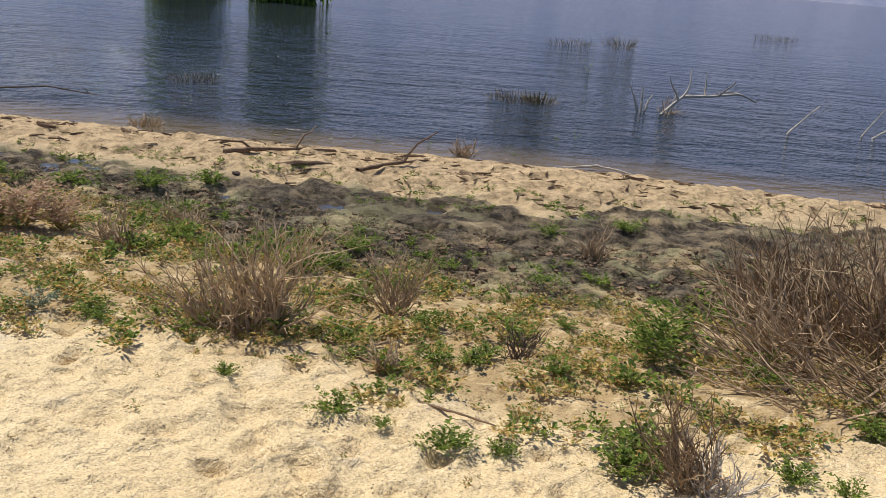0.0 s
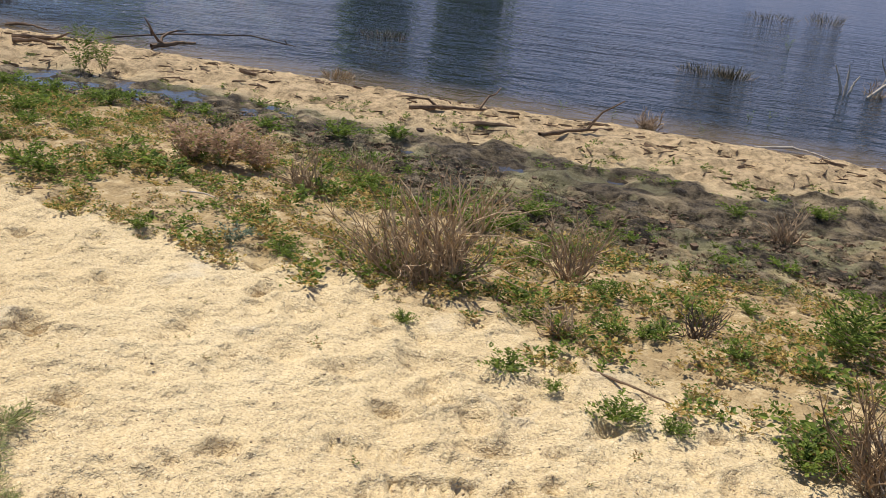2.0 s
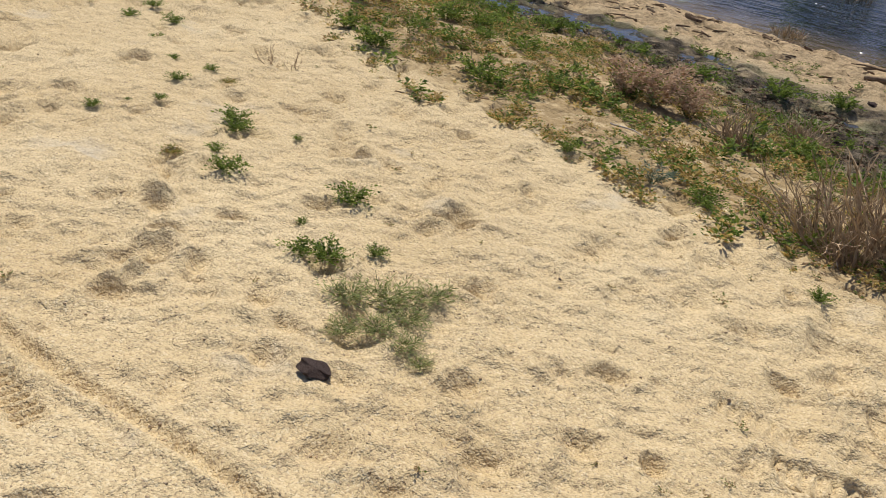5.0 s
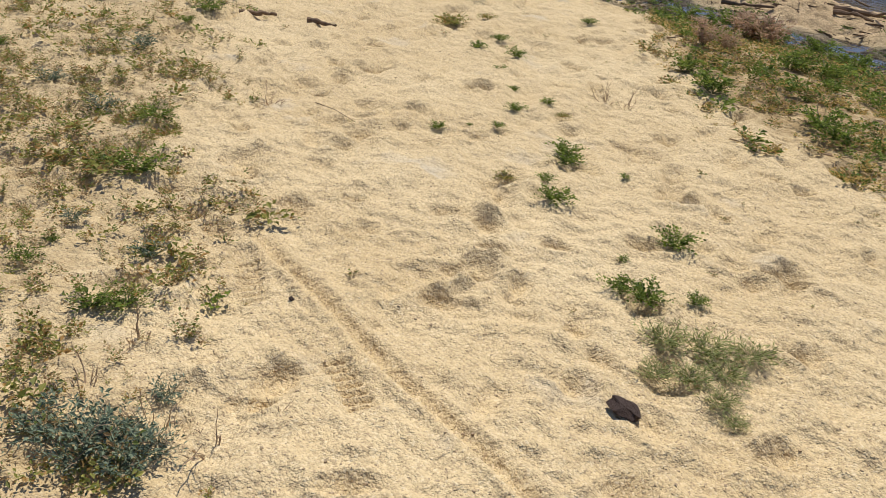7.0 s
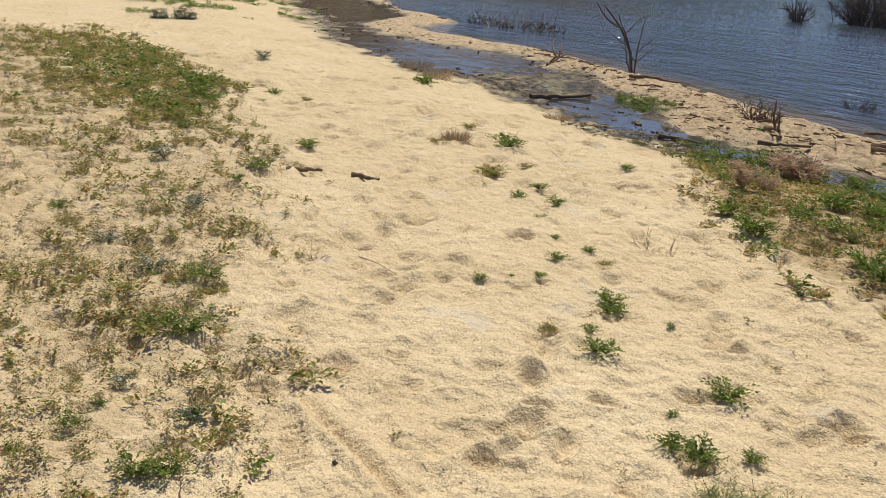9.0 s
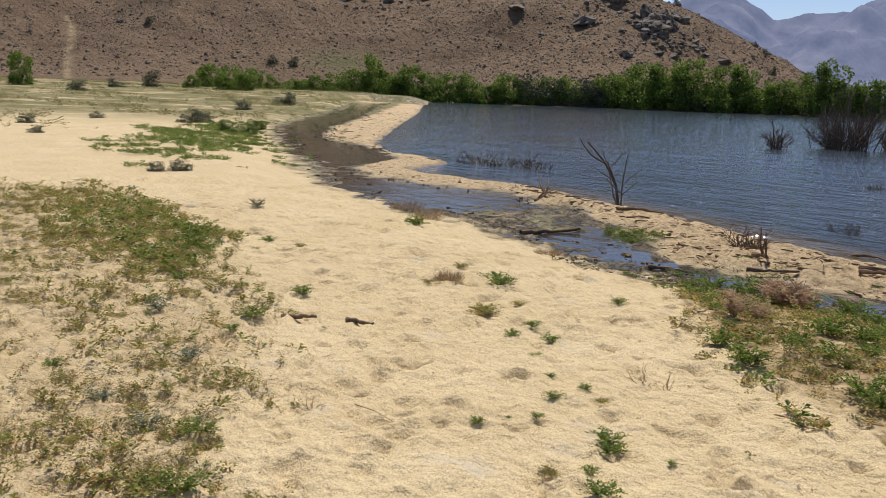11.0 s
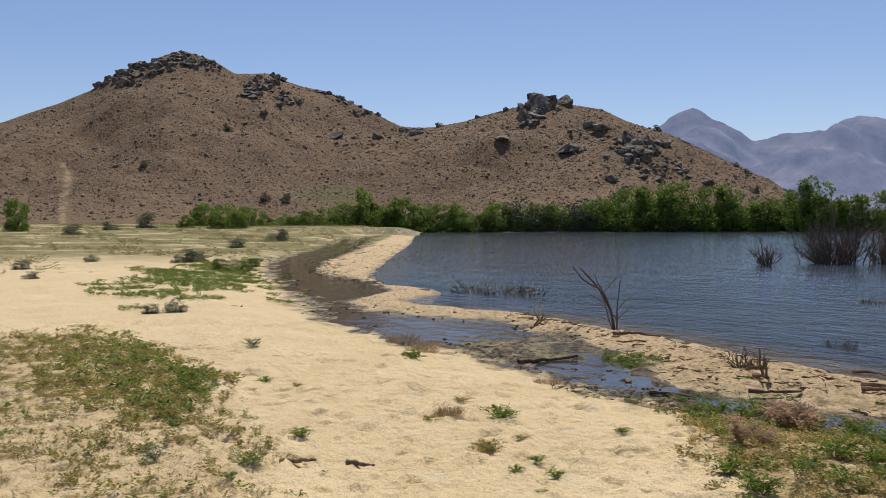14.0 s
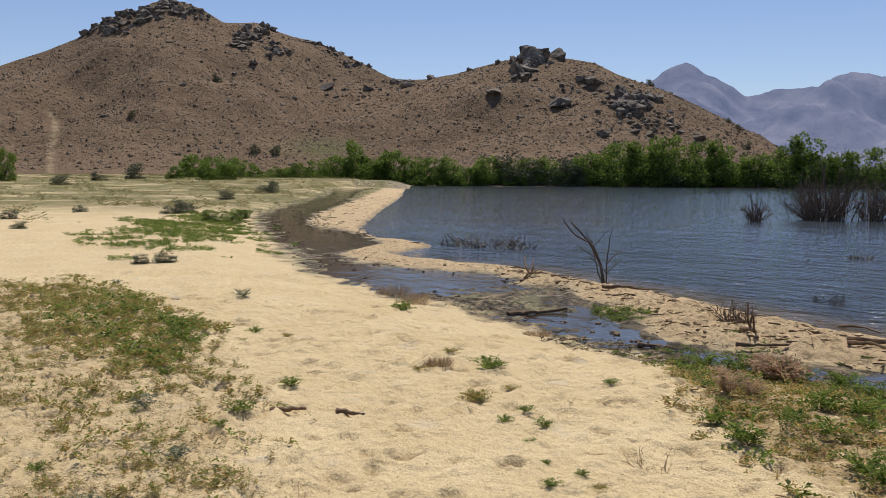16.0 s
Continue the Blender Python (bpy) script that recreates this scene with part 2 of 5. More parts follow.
def hill_material():
    n = Nodes("hillside")
    broad = n.noise(0.016, 4, 0.6)
    color = n.ramp(broad, (0.35, (0.145, 0.097, 0.061)), (0.65, (0.215, 0.145, 0.091)))
    color = n.mix(n.steps(n.noise(0.28, 6, 0.75), 0.48, 0.66, 0.0, 0.6), color, (0.115, 0.085, 0.052))
    color = n.mix(n.steps(n.noise(1.1, 4, 0.7), 0.52, 0.68, 0.0, 0.8), color, (0.27, 0.19, 0.125))
    color = n.mix(n.attr("green"), color, (0.12, 0.12, 0.05))
    color = n.mix(n.calc("MULTIPLY", n.attr("trail"), n.steps(n.noise(0.35, 4), 0.3, 0.6)), color, (0.33, 0.25, 0.15))
    return n.done(color, 0.95, n.bump(n.noise(0.5, 6, 0.7), 0.9, 1.2), 0.1)


def mountain_material():
    """Far blue mountains: a plain backdrop; kilometres of haze put in as colour and glow."""
    n = Nodes("hazed_mountain")
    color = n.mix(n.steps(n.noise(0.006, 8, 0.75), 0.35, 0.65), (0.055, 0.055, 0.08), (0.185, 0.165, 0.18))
    # blue emission stands in for air haze; the rock itself gives no light
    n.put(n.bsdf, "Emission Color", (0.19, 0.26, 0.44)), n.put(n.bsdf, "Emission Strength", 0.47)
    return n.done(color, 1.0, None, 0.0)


GROUND = ground_material()
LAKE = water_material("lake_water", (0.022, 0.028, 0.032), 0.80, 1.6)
POOL = water_material("pool_water", (0.045, 0.034, 0.022), 0.05, 2.5)
LEAF_GREEN = leaf_material("green_leaf", (0.035, 0.070, 0.010), (0.27, 0.34, 0.06))
LEAF_DULL = leaf_material("dull_leaf", (0.14, 0.16, 0.03), (0.38, 0.37, 0.10), (0.42, 0.26, 0.09), 0.3)
LEAF_GREY = leaf_material("grey_leaf", (0.075, 0.105, 0.06), (0.24, 0.29, 0.19), (0.35, 0.27, 0.16), 0.12, 0.15)
LEAF_GOLD = leaf_material("golden_leaf", (0.28, 0.175, 0.05), (0.66, 0.48, 0.16), (0.13, 0.20, 0.035), 0.36)
LEAF_RUST = leaf_material("rust_leaf", (0.22, 0.13, 0.055), (0.50, 0.36, 0.165), (0.17, 0.21, 0.055), 0.42)
LEAF_FLUFF = leaf_material("pinkish_dry_leaf", (0.36, 0.22, 0.13), (0.62, 0.45, 0.30), (0.16, 0.19, 0.05), 0.10)
LEAF_STRAW = leaf_material("straw_leaf", (0.26, 0.17, 0.09), (0.44, 0.32, 0.18), None, 0, 0.2)
LEAF_GRASS = leaf_material("grey_green_grass", (0.10, 0.13, 0.03), (0.38, 0.40, 0.14), (0.40, 0.32, 0.18), 0.22)
LEAF_WILLOW = leaf_material("willow_leaf", (0.034, 0.066, 0.012), (0.26, 0.35, 0.06), None, 0, 0.38)
LEAF_DARK = leaf_material("dark_shrub_leaf", (0.055, 0.066, 0.034), (0.17, 0.175, 0.095), None, 0, 0.1)
LEAF_SCRUB = leaf_material("hill_scrub_leaf", (0.085, 0.062, 0.038), (0.20, 0.142, 0.085), None, 0, 0.05)
MEADOW = leaf_material("meadow_leaf", (0.11, 0.12, 0.04), (0.26, 0.25, 0.105), (0.36, 0.28, 0.13), 0.3)
STEM_GREY = wood_material("grey_stem", (0.075, 0.048, 0.028), (0.58, 0.42, 0.255))
STEM_BUSH = wood_material("brown_stem", (0.05, 0.032, 0.019), (0.36, 0.245, 0.14))
STEM_DARK = wood_material("dark_stem", (0.045, 0.032, 0.024), (0.16, 0.12, 0.085))
DRIFT = wood_material("bleached_wood", (0.24, 0.19, 0.14), (0.56, 0.49, 0.40))
LOG = wood_material("wet_bark", (0.045, 0.030, 0.020), (0.23, 0.15, 0.09))
BARK = wood_material("bark", (0.06, 0.045, 0.03), (0.15, 0.115, 0.08))
GRANITE = rock_material("granite", (0.060, 0.050, 0.042), (0.36, 0.31, 0.255), 1.6)
STONE = rock_material("brown_stone", (0.035, 0.022, 0.018), (0.16, 0.11, 0.09), 0.06)
PEBBLE = rock_material("pebble", (0.20, 0.14, 0.085), (0.62, 0.48, 0.30), 0.02)
HILLSIDE = hill_material()
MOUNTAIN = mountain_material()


# ---------------------------------------------------------------- mesh helpers
def mesh_of(name, verts, quads, material, smooth=False):
    """A mesh of four-cornered faces, from arrays."""
    verts, quads = np.asarray(verts, np.float32), np.asarray(quads, np.int32)
    me = bpy.data.meshes.new(name)
    me.vertices.add(len(verts)), me.loops.add(quads.size), me.polygons.add(len(quads))
    me.vertices.foreach_set("co", verts.ravel())
    me.loops.foreach_set("vertex_index", quads.ravel())
    me.polygons.foreach_set("loop_start", np.arange(0, quads.size, 4, dtype=np.int32))
    me.polygons.foreach_set("use_smooth", np.full(len(quads), smooth))
    me.update(calc_edges=True)
    me.materials.append(material)
    return me


def join(pieces):
    verts, quads, n = [], [], 0
    for v, q in pieces:
        verts.append(v), quads.append(q + n)
        n += len(v)
    return np.concatenate(verts), np.concatenate(quads)


def leaves(at, way, length, width, rng, flat=0.5):
    """Pointed leaves, a little folded, at the places `at` along `way`."""
    at, way = np.asarray(at, float), np.asarray(way, float)
    way = way / np.linalg.norm(way, axis=1, keepdims=True)
    up = rng.normal(0, flat, way.shape) + (0, 0, 1)
    side = np.cross(way, up)
    side /= np.linalg.norm(side, axis=1, keepdims=True) + 1e-9
    lift = np.cross(side, way)
    length, width = np.broadcast_to(length, len(at))[:, None], np.broadcast_to(width, len(at))[:, None]
    mid = at + way * length * 0.5 + lift * width * 0.22
    v = np.stack([at, mid + side * width / 2, at + way * length - lift * length * 0.12, mid - side * width / 2], 1).reshape(-1, 3)
    return v, np.arange(len(v)).reshape(-1, 4)


def tube(points, radii, sides=5):
    """A tapered rod along the points."""
    p = np.asarray(points, float)
    t = np.gradient(p, axis=0)
    t /= np.linalg.norm(t, axis=1, keepdims=True) + 1e-9
    ref = np.array((0.31, 0.17, 0.93)) if abs(t[:, 2]).mean() < 0.8 else np.array((1.0, 0.1, 0.05))
    a = np.cross(t, ref)
    a /= np.linalg.norm(a, axis=1, keepdims=True) + 1e-9
    b = np.cross(t, a)
    ang = np.linspace(0, 2 * np.pi, sides, endpoint=False)
    ring = a[:, None] * np.cos(ang)[None, :, None] + b[:, None] * np.sin(ang)[None, :, None]
    v = (p[:, None] + ring * np.asarray(radii, float)[:, None, None]).reshape(-1, 3)
    q = [(i * sides + j, i * sides + (j + 1) % sides, (i + 1) * sides + (j + 1) % sides, (i + 1) * sides + j) for i in range(len(p) - 1) for j in range(sides)]
    e = (len(p) - 1) * sides
    if sides >= 4:
        q += [(0, 3, 2, 1), (e, e + 1, e + 2, e + 3)]
    return v, np.array(q)


def bent(rng, start, way, length, steps=5, wander=0.25, droop=0.0):
    """Points of a crooked branch."""
    p, d = [np.array(start, float)], np.array(way, float) / np.linalg.norm(way)
    for _ in range(steps):
        d = d + rng.normal(0, wander, 3) - (0, 0, droop)
        d /= np.linalg.norm(d)
        p.append(p[-1] + d * length / steps)
    return np.array(p)


def scatter(templates, at, turn, size, rng):
    """Copies of the templates, as one set of arrays: places (n, 3), turns, sizes."""
    pieces = []
    pick = rng.randint(0, len(templates), len(at))
    for k, (v, q) in enumerate(templates):
        m = pick == k
        if not m.any():
            continue
        c, s = np.cos(turn[m]), np.sin(turn[m])
        x = v[None, :, 0] * c[:, None] - v[None, :, 1] * s[:, None]
        y = v[None, :, 0] * s[:, None] + v[None, :, 1] * c[:, None]
        z = np.broadcast_to(v[None, :, 2], x.shape)
        w = np.stack([x, y, z], -1) * size[m][:, None, None] + at[m][:, None, :]
        pieces.append((w.reshape(-1, 3), (q[None] + (np.arange(m.sum()) * len(v))[:, None, None]).reshape(-1, 4)))
    return join(pieces)


def part(name, data, material, parent, label=""):
    """One mesh under a thing."""
    ob = new(name, data if isinstance(data, bpy.types.Mesh) else mesh_of(name, *data, material))
    ob.parent = parent
    return tagged(ob, label)


def thing(name, at, label, category, group="", turn=0.0, size=1.0):
    ob = new(name)
    ob.empty_display_size = 0.1
    ob.matrix_basis = pose(*at, 0, 0, turn) @ Matrix.Scale(size, 4)
    return tagged(ob, label, category, group)


def on_ground(x, y, sink=0.0):
    h, shore = (float(v[0]) for v in land(np.array([x]), np.array([y]))[:2])
    return (x, y, (max(h, WATER - 0.04) if shore < 0 else h) - sink)


# ---------------------------------------------------------------- ground: one sheet to the horizon
def sand_relief(x, y):
    """Trodden sand: dimples, soft lumps, one long wheel rut and four boot prints."""
    rng = np.random.RandomState(11)
    h = 0.018 * waves(x, y, 21, 0.30, 3) + 0.010 * waves(x, y, 22, 1.7, 2) + 0.016 * waves(x, y, 23, 0.8, 3) * ease((np.hypot(x, y) - 4.5) / 5)
    for _ in range(2600):
        a, r = radians(rng.uniform(-35, 92)), 1.3 + 17 * rng.rand() ** 0.8
        cx, cy = -r * math.sin(a), r * math.cos(a)
        size, deep, turn, long = rng.uniform(0.028, 0.062), rng.uniform(0.013, 0.030), rng.uniform(0, 3.14), rng.uniform(1.0, 2.4)
        deep, size = deep * (0.95 + r / 7), size * (1 + r / 22)
        near = np.flatnonzero((abs(x - cx) < 0.4) & (abs(y - cy) < 0.4))
        dx, dy = x[near] - cx, y[near] - cy
        u, v = dx * math.cos(turn) + dy * math.sin(turn), -dx * math.sin(turn) + dy * math.cos(turn)
        d = np.hypot(u / long, v) / size
        h[near] += deep * (-np.exp(-d ** 2 * 1.2) + 0.4 * np.exp(-((d - 1.45) / 0.36) ** 2))
    # the rut
    rut = np.interp(x, [-3.2, -2.6, -2.1, -1.7, -1.2, -0.6], [0.80, 0.865, 0.90, 0.945, 0.99, 1.06])
    ends = ease((x + 3.3) / 0.4) * ease((-0.6 - x) / 0.3)
    h *= 1 - 0.75 * ends * np.exp(-((y - rut - 0.05) / 0.11) ** 4)
    for off, amp, wide in ((0.0, 0.024, 0.020), (0.05, -0.028, 0.024), (0.10, 0.012, 0.025)):
        h += amp * ends * np.exp(-((y - rut - off) / wide) ** 2)
    # boot prints: a shallow sole with lug bars
    for cx, cy, turn in ((-2.77, 0.735, 168), (-2.10, 0.80, 175), (-0.61, 2.385, 8), (-0.37, 2.245, 15)):
        c, s = math.cos(radians(turn)), math.sin(radians(turn))
        u, v = (x - cx) * c + (y - cy) * s, -(x - cx) * s + (y - cy) * c
        sole = ease((0.15 - abs(u)) / 0.012) * ease((0.052 - abs(v)) / 0.012)
        h = h * (1 - sole) + sole * (-0.020 + 0.011 * np.sin(u * 2 * np.pi / 0.042))
    return h


def ground():
    fine = np.arange(radians(-42), radians(108), 0.0061)
    rest = np.linspace(radians(108), radians(318), 50)[:-1]
    angle = np.concatenate([fine, rest])
    radius = np.concatenate([np.geomspace(0.45, 1.2, 40)[:-1], np.geomspace(1.2, 4.5, 340)[:-1], np.geomspace(4.5, 14, 260)[:-1], np.geomspace(14, 150, 250), np.geomspace(155, 4600, 70)])
    r, a = np.meshgrid(radius, angle, indexing="ij")
    x, y = (-r * np.sin(a)).ravel(), (r * np.cos(a)).ravel()
    h, shore, bed, side = land(x, y)
    dry = ease(bed / 0.8) * ease((shore - 0.3) / 0.8)
    near = r.ravel() < 17
    rel = np.zeros_like(h)
    rel[near] = sand_relief(x[near], y[near])
    far = ~near & (r.ravel() < 120)
    rel[far] = 0.03 * waves(x[far], y[far], 22, 3.5, 2)
    strip = ease((y - np.interp(x, *zip(*STRIP_EDGE))) / 0.35) * (x > -8.3) * ease((x + 8.3) / 1.5) * ease((4.8 - x) / 1.5) * (side > 0)
    mudlump = (0.018 * waves(x, y, 31, 0.30, 3) + 0.014 * np.tanh(6 * waves(x, y, 34, 0.35, 3))) * (near & (bed < 0.5) & (side > 0))
    banklump = (0.026 * waves(x, y, 32, 0.40, 4) + 0.020 * np.tanh(7 * waves(x, y * 1.8, 33, 0.9, 3))) * near * (side < 0) * ease(shore / 0.3)
    h = h + rel * dry * (1 - 0.4 * strip) * np.where(side > 0, 1, 0.5) + mudlump + banklump
    n_r, n_a = len(radius), len(angle)
    v = np.concatenate([np.stack([x, y, h], 1), [(0, 0, 0)]])
    i, j = np.meshgrid(np.arange(n_r - 1), np.arange(n_a), indexing="ij")
    k = (j + 1) % n_a
    q = np.stack([i * n_a + j, i * n_a + k, (i + 1) * n_a + k, (i + 1) * n_a + j], -1).reshape(-1, 4)[:, ::-1]
    fan = np.array([(len(v) - 1, (m + 2) % n_a, (m + 1) % n_a, m) for m in range(0, n_a - 1, 2)])
    me = mesh_of("ground", v, np.concatenate([q, fan[:, ::-1]]), GROUND, True)
    jitter = 0.35 * waves(x, y, 41, 0.9)
    weeds = ease((np.interp(x, *zip(*WEED_EDGE)) - y) / 0.5 + 0.2) * ease((-1.2 - x) / 1.2) * ease((y + 3.5) / 2)
    marks = {
        "mud": np.where((y > 55) & (shore < 60), 1.0, np.where(side > 0, ease((0.75 - bed + jitter) / 0.7), ease((0.10 - bed) / 0.15))) * (shore > 0.1),
        "litter": np.maximum(strip, 0.4 * weeds * (r.ravel() < 16)),
        "bank": (side < 0) * (shore > 0) * (r.ravel() < 140) * ease(bed / 0.3),
        "wet": np.maximum(ease((0.32 - shore + 0.3 * jitter) / 0.25), ease((0.28 - bed) / 0.25) * np.where(side > 0, 0.25, 0.7) * (r.ravel() < 80)),
        "meadow": ease((r.ravel() - 34) / 25) * ((side > 0) | (shore > 3)),
    }
    for name, value in marks.items():
        me.attributes.new(name, "FLOAT", "POINT").data.foreach_set("value", np.append(value, 0).astype(np.float32))
    tagged(new("ground", me), "pale trodden sand with a muddy strip by the lake", "ground", kind="structure")


def water():
    angle, radius = np.linspace(radians(-75), radians(82), 300), np.geomspace(7.5, 4000, 260)
    r, a = np.meshgrid(radius, angle, indexing="ij")
    x, y = (-r * np.sin(a)).ravel(), (r * np.cos(a)).ravel()
    i, j = np.meshgrid(np.arange(259), np.arange(299), indexing="ij")
    q = np.stack([i * 300 + j, i * 300 + j + 1, (i + 1) * 300 + j + 1, (i + 1) * 300 + j], -1).reshape(-1, 4)[:, ::-1]
    shore, bed, side = land(x, y)[1:]
    keep = shore < 0.6
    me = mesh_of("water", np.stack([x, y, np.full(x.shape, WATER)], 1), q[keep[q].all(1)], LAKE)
    me.attributes.new("shallow", "FLOAT", "POINT").data.foreach_set("value", (0.75 * ease((shore + 1.3) / 1.3) * ease((26 - r.ravel()) / 8)).astype(np.float32))
    # painted sky reflection, stronger to the left and away from the shore
    sky_sheen = 0.75 * ease((np.degrees(a.ravel()) - 22) / 18) * ease((r.ravel() - 9) / 10)
    me.attributes.new("sky_sheen", "FLOAT", "POINT").data.foreach_set("value", sky_sheen.astype(np.float32))
    me.attributes.new("lee", "FLOAT", "POINT").data.foreach_set("value", (0.78 * ease((r.ravel() - 12) / 28)).astype(np.float32))
    tagged(new("water", me), "rippled dark blue lake water", "lake", kind="structure")
    c = np.array(CHANNEL)
    way = np.gradient(c[:, :2], axis=0)
    off = np.stack([-way[:, 1], way[:, 0]], 1) / np.linalg.norm(way, axis=1, keepdims=True) * c[:, 2:3]
    z = np.full((len(c), 1), STREAM)
    v = np.concatenate([np.hstack([c[:, :2] + off * 1.5, z]), np.hstack([c[:, :2] - off * 1.1, z])])
    n = len(c)
    q = [(i, i + 1, n + i + 1, n + i) for i in range(n - 1)]
    tagged(new("water_pools", mesh_of("water_pools", v, q, POOL)), "shallow still pools in a muddy channel", "pool", kind="structure")


ground()
water()

# ---------------------------------------------------------------- hills and far mountains
RIDGE = [(112, 0.5), (100, 2.2), (92, 4.3), (86.94, 5.75), (85.47, 6.37), (83.97, 6.97), (82.43, 7.7), (81.49, 8.3), (80.7, 8.95), (79.26, 9.42), (78.12, 10.05), (77.3, 10.28), (76.31, 10.15),
         (75.14, 9.68), (73.97, 9.03), (72.94, 9.0), (71.91, 9.1), (70.87, 8.68), (69.83, 8.38), (68.78, 8.25), (67.37, 7.7), (65.59, 6.92), (64.17, 6.18), (63.45, 5.9), (62.37, 5.88), (61.3, 5.93),
         (59.5, 6.37), (57.72, 6.86), (56.65, 7.2), (55.22, 7.4), (53.63, 7.42), (52.75, 7.2), (50.99, 6.93), (49.6, 6.25), (47.88, 5.59), (46.18, 4.84), (44.5, 4.09), (42.85, 3.34), (41.22, 2.41), (39.62, 1.32), (37, 0.2), (34, -0.6)]
# RANGE under bearing 31 is out of view: crests raised to darken the lake's reflection
RANGE = [(75, 3.2), (62, 4.0), (52, 4.6), (48.9, 5.39), (47.88, 5.82), (47.2, 6.05), (46.53, 6.54), (46.1, 6.78), (45.5, 6.78), (45.13, 6.64), (44.19, 5.97), (42.87, 5.33), (42.06, 4.8), (40.94, 4.94), (39.68, 5.14),
         (37.84, 5.31), (36.94, 5.7), (36.19, 5.99), (35.46, 5.95), (34.64, 5.73), (31, 6.0), (26, 7.5), (20, 9.5), (10, 10.5), (0, 10.0), (-15, 11.5), (-40, 9.0)]
EYE_Z = 1.73


def ridge_at(az):
    """Distance of the foot and of the ridge, and the ridge's height, at degrees to the left of +y."""
    s = ease((az - 56) / 12)
    foot, crest = 190 + 30 * s, 300 + 45 * s
    return foot, crest, EYE_Z + crest * np.tan(np.radians(np.interp(az, *zip(*RIDGE[::-1]))))


def hill_height(az, d):
    foot, crest, top = ridge_at(az)
    u = (d - foot) / (crest - foot)
    base = 2.2 + 0.0 * d
    up = base + (top - base) * np.where(u < 1, np.clip(u, 0, 1) ** 1.12, 1 - 0.55 * np.clip(u - 1, 0, 9) ** 1.3)
    x, y = -d * np.sin(np.radians(az)), d * np.cos(np.radians(az))
    gully = waves(x, y, 51, 80, 3) * 4.2 * np.clip(u, 0, 1) * np.clip(1.05 - u, 0, 1) * 4 * ease((top - 2) / 18)
    return np.where(u < 0, base + 10 * u, up + gully) + 0.35 * waves(x, y, 52, 9, 2) * ease(u * 4) * ease((1.0 - u) * 12)


def on_hill(az, el):
    """The place on the hill's near side that is seen from the walk at that bearing and height angle."""
    foot, crest, _ = ridge_at(np.array(az))
    d = np.linspace(float(foot), float(crest), 400)
    seen = np.degrees(np.arctan2(hill_height(np.full(400, az), d) - EYE_Z, d))
    i = int(np.argmax(seen >= el)) if (seen >= el).any() else 397
    return (-d[i] * math.sin(radians(az)), d[i] * math.cos(radians(az)), float(hill_height(np.array([az]), d[i:i + 1])[0]))


def hills():
    az, u = np.linspace(34, 112, 420), np.concatenate([[-0.3], np.linspace(0, 1, 120), np.linspace(1.05, 2.2, 16)])
    a, k = np.meshgrid(az, u, indexing="ij")
    foot, crest, _ = ridge_at(a)
    d = foot + k * (crest - foot)
    z = hill_height(a, d)
    v = np.stack([-d * np.sin(np.radians(a)), d * np.cos(np.radians(a)), z], -1).reshape(-1, 3)
    i, j = np.meshgrid(np.arange(len(az) - 1), np.arange(len(u) - 1), indexing="ij")
    m = len(u)
    q = np.stack([i * m + j, i * m + j + 1, (i + 1) * m + j + 1, (i + 1) * m + j], -1).reshape(-1, 4)[:, ::-1]
    me = mesh_of("hill", v, q, HILLSIDE, True)
    el = np.degrees(np.arctan2(z - EYE_Z, d)).ravel()
    line = np.interp(el, [0.5, 1.5, 2.4, 3.0, 3.6], [83.95, 83.9, 83.6, 83.65, 84.0])
    wide = np.interp(el, [0.5, 2.5, 3.6], [0.20, 0.24, 0.12])
    me.attributes.new("trail", "FLOAT", "POINT").data.foreach_set("value", (ease(1.4 - abs(a.ravel() - line) / wide) * ease((3.8 - el) * 2) * 0.9).astype(np.float32))
    green = np.exp(-((a.ravel() - 68.0) / 2.2) ** 2 - ((el - 1.6) / 0.6) ** 2)
    me.attributes.new("green", "FLOAT", "POINT").data.foreach_set("value", (0.8 * green).astype(np.float32))
    tagged(new("hill", me), "dry brown hillside with two rocky tops beyond the lake", "hill", kind="structure")

    az = np.linspace(-40, 75, 500)
    top = np.interp(az, *zip(*RANGE[::-1]))
    rows, steps = [], 40
    for s in range(steps + 1):
        f = s / steps
        d = 2600 + 900 * f
        x, y = -d * np.sin(np.radians(az)), d * np.cos(np.radians(az))
        crest = 3500 * np.tan(np.radians(top)) + 10 * waves(x, y, 61, 160, 3)
        ridges = waves(x, y, 62, 520, 5) * 120 * math.sin(math.pi * min(f, 1.0))
        rows.append(np.stack([x, y, crest * f ** 1.25 + ridges * f], 1))
    n = len(az)
    q = [(s * n + i, s * n + i + 1, (s + 1) * n + i + 1, (s + 1) * n + i) for s in range(steps) for i in range(n - 1)]
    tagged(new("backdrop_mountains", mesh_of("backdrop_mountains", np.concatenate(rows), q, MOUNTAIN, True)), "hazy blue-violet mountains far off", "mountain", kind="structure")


hills()

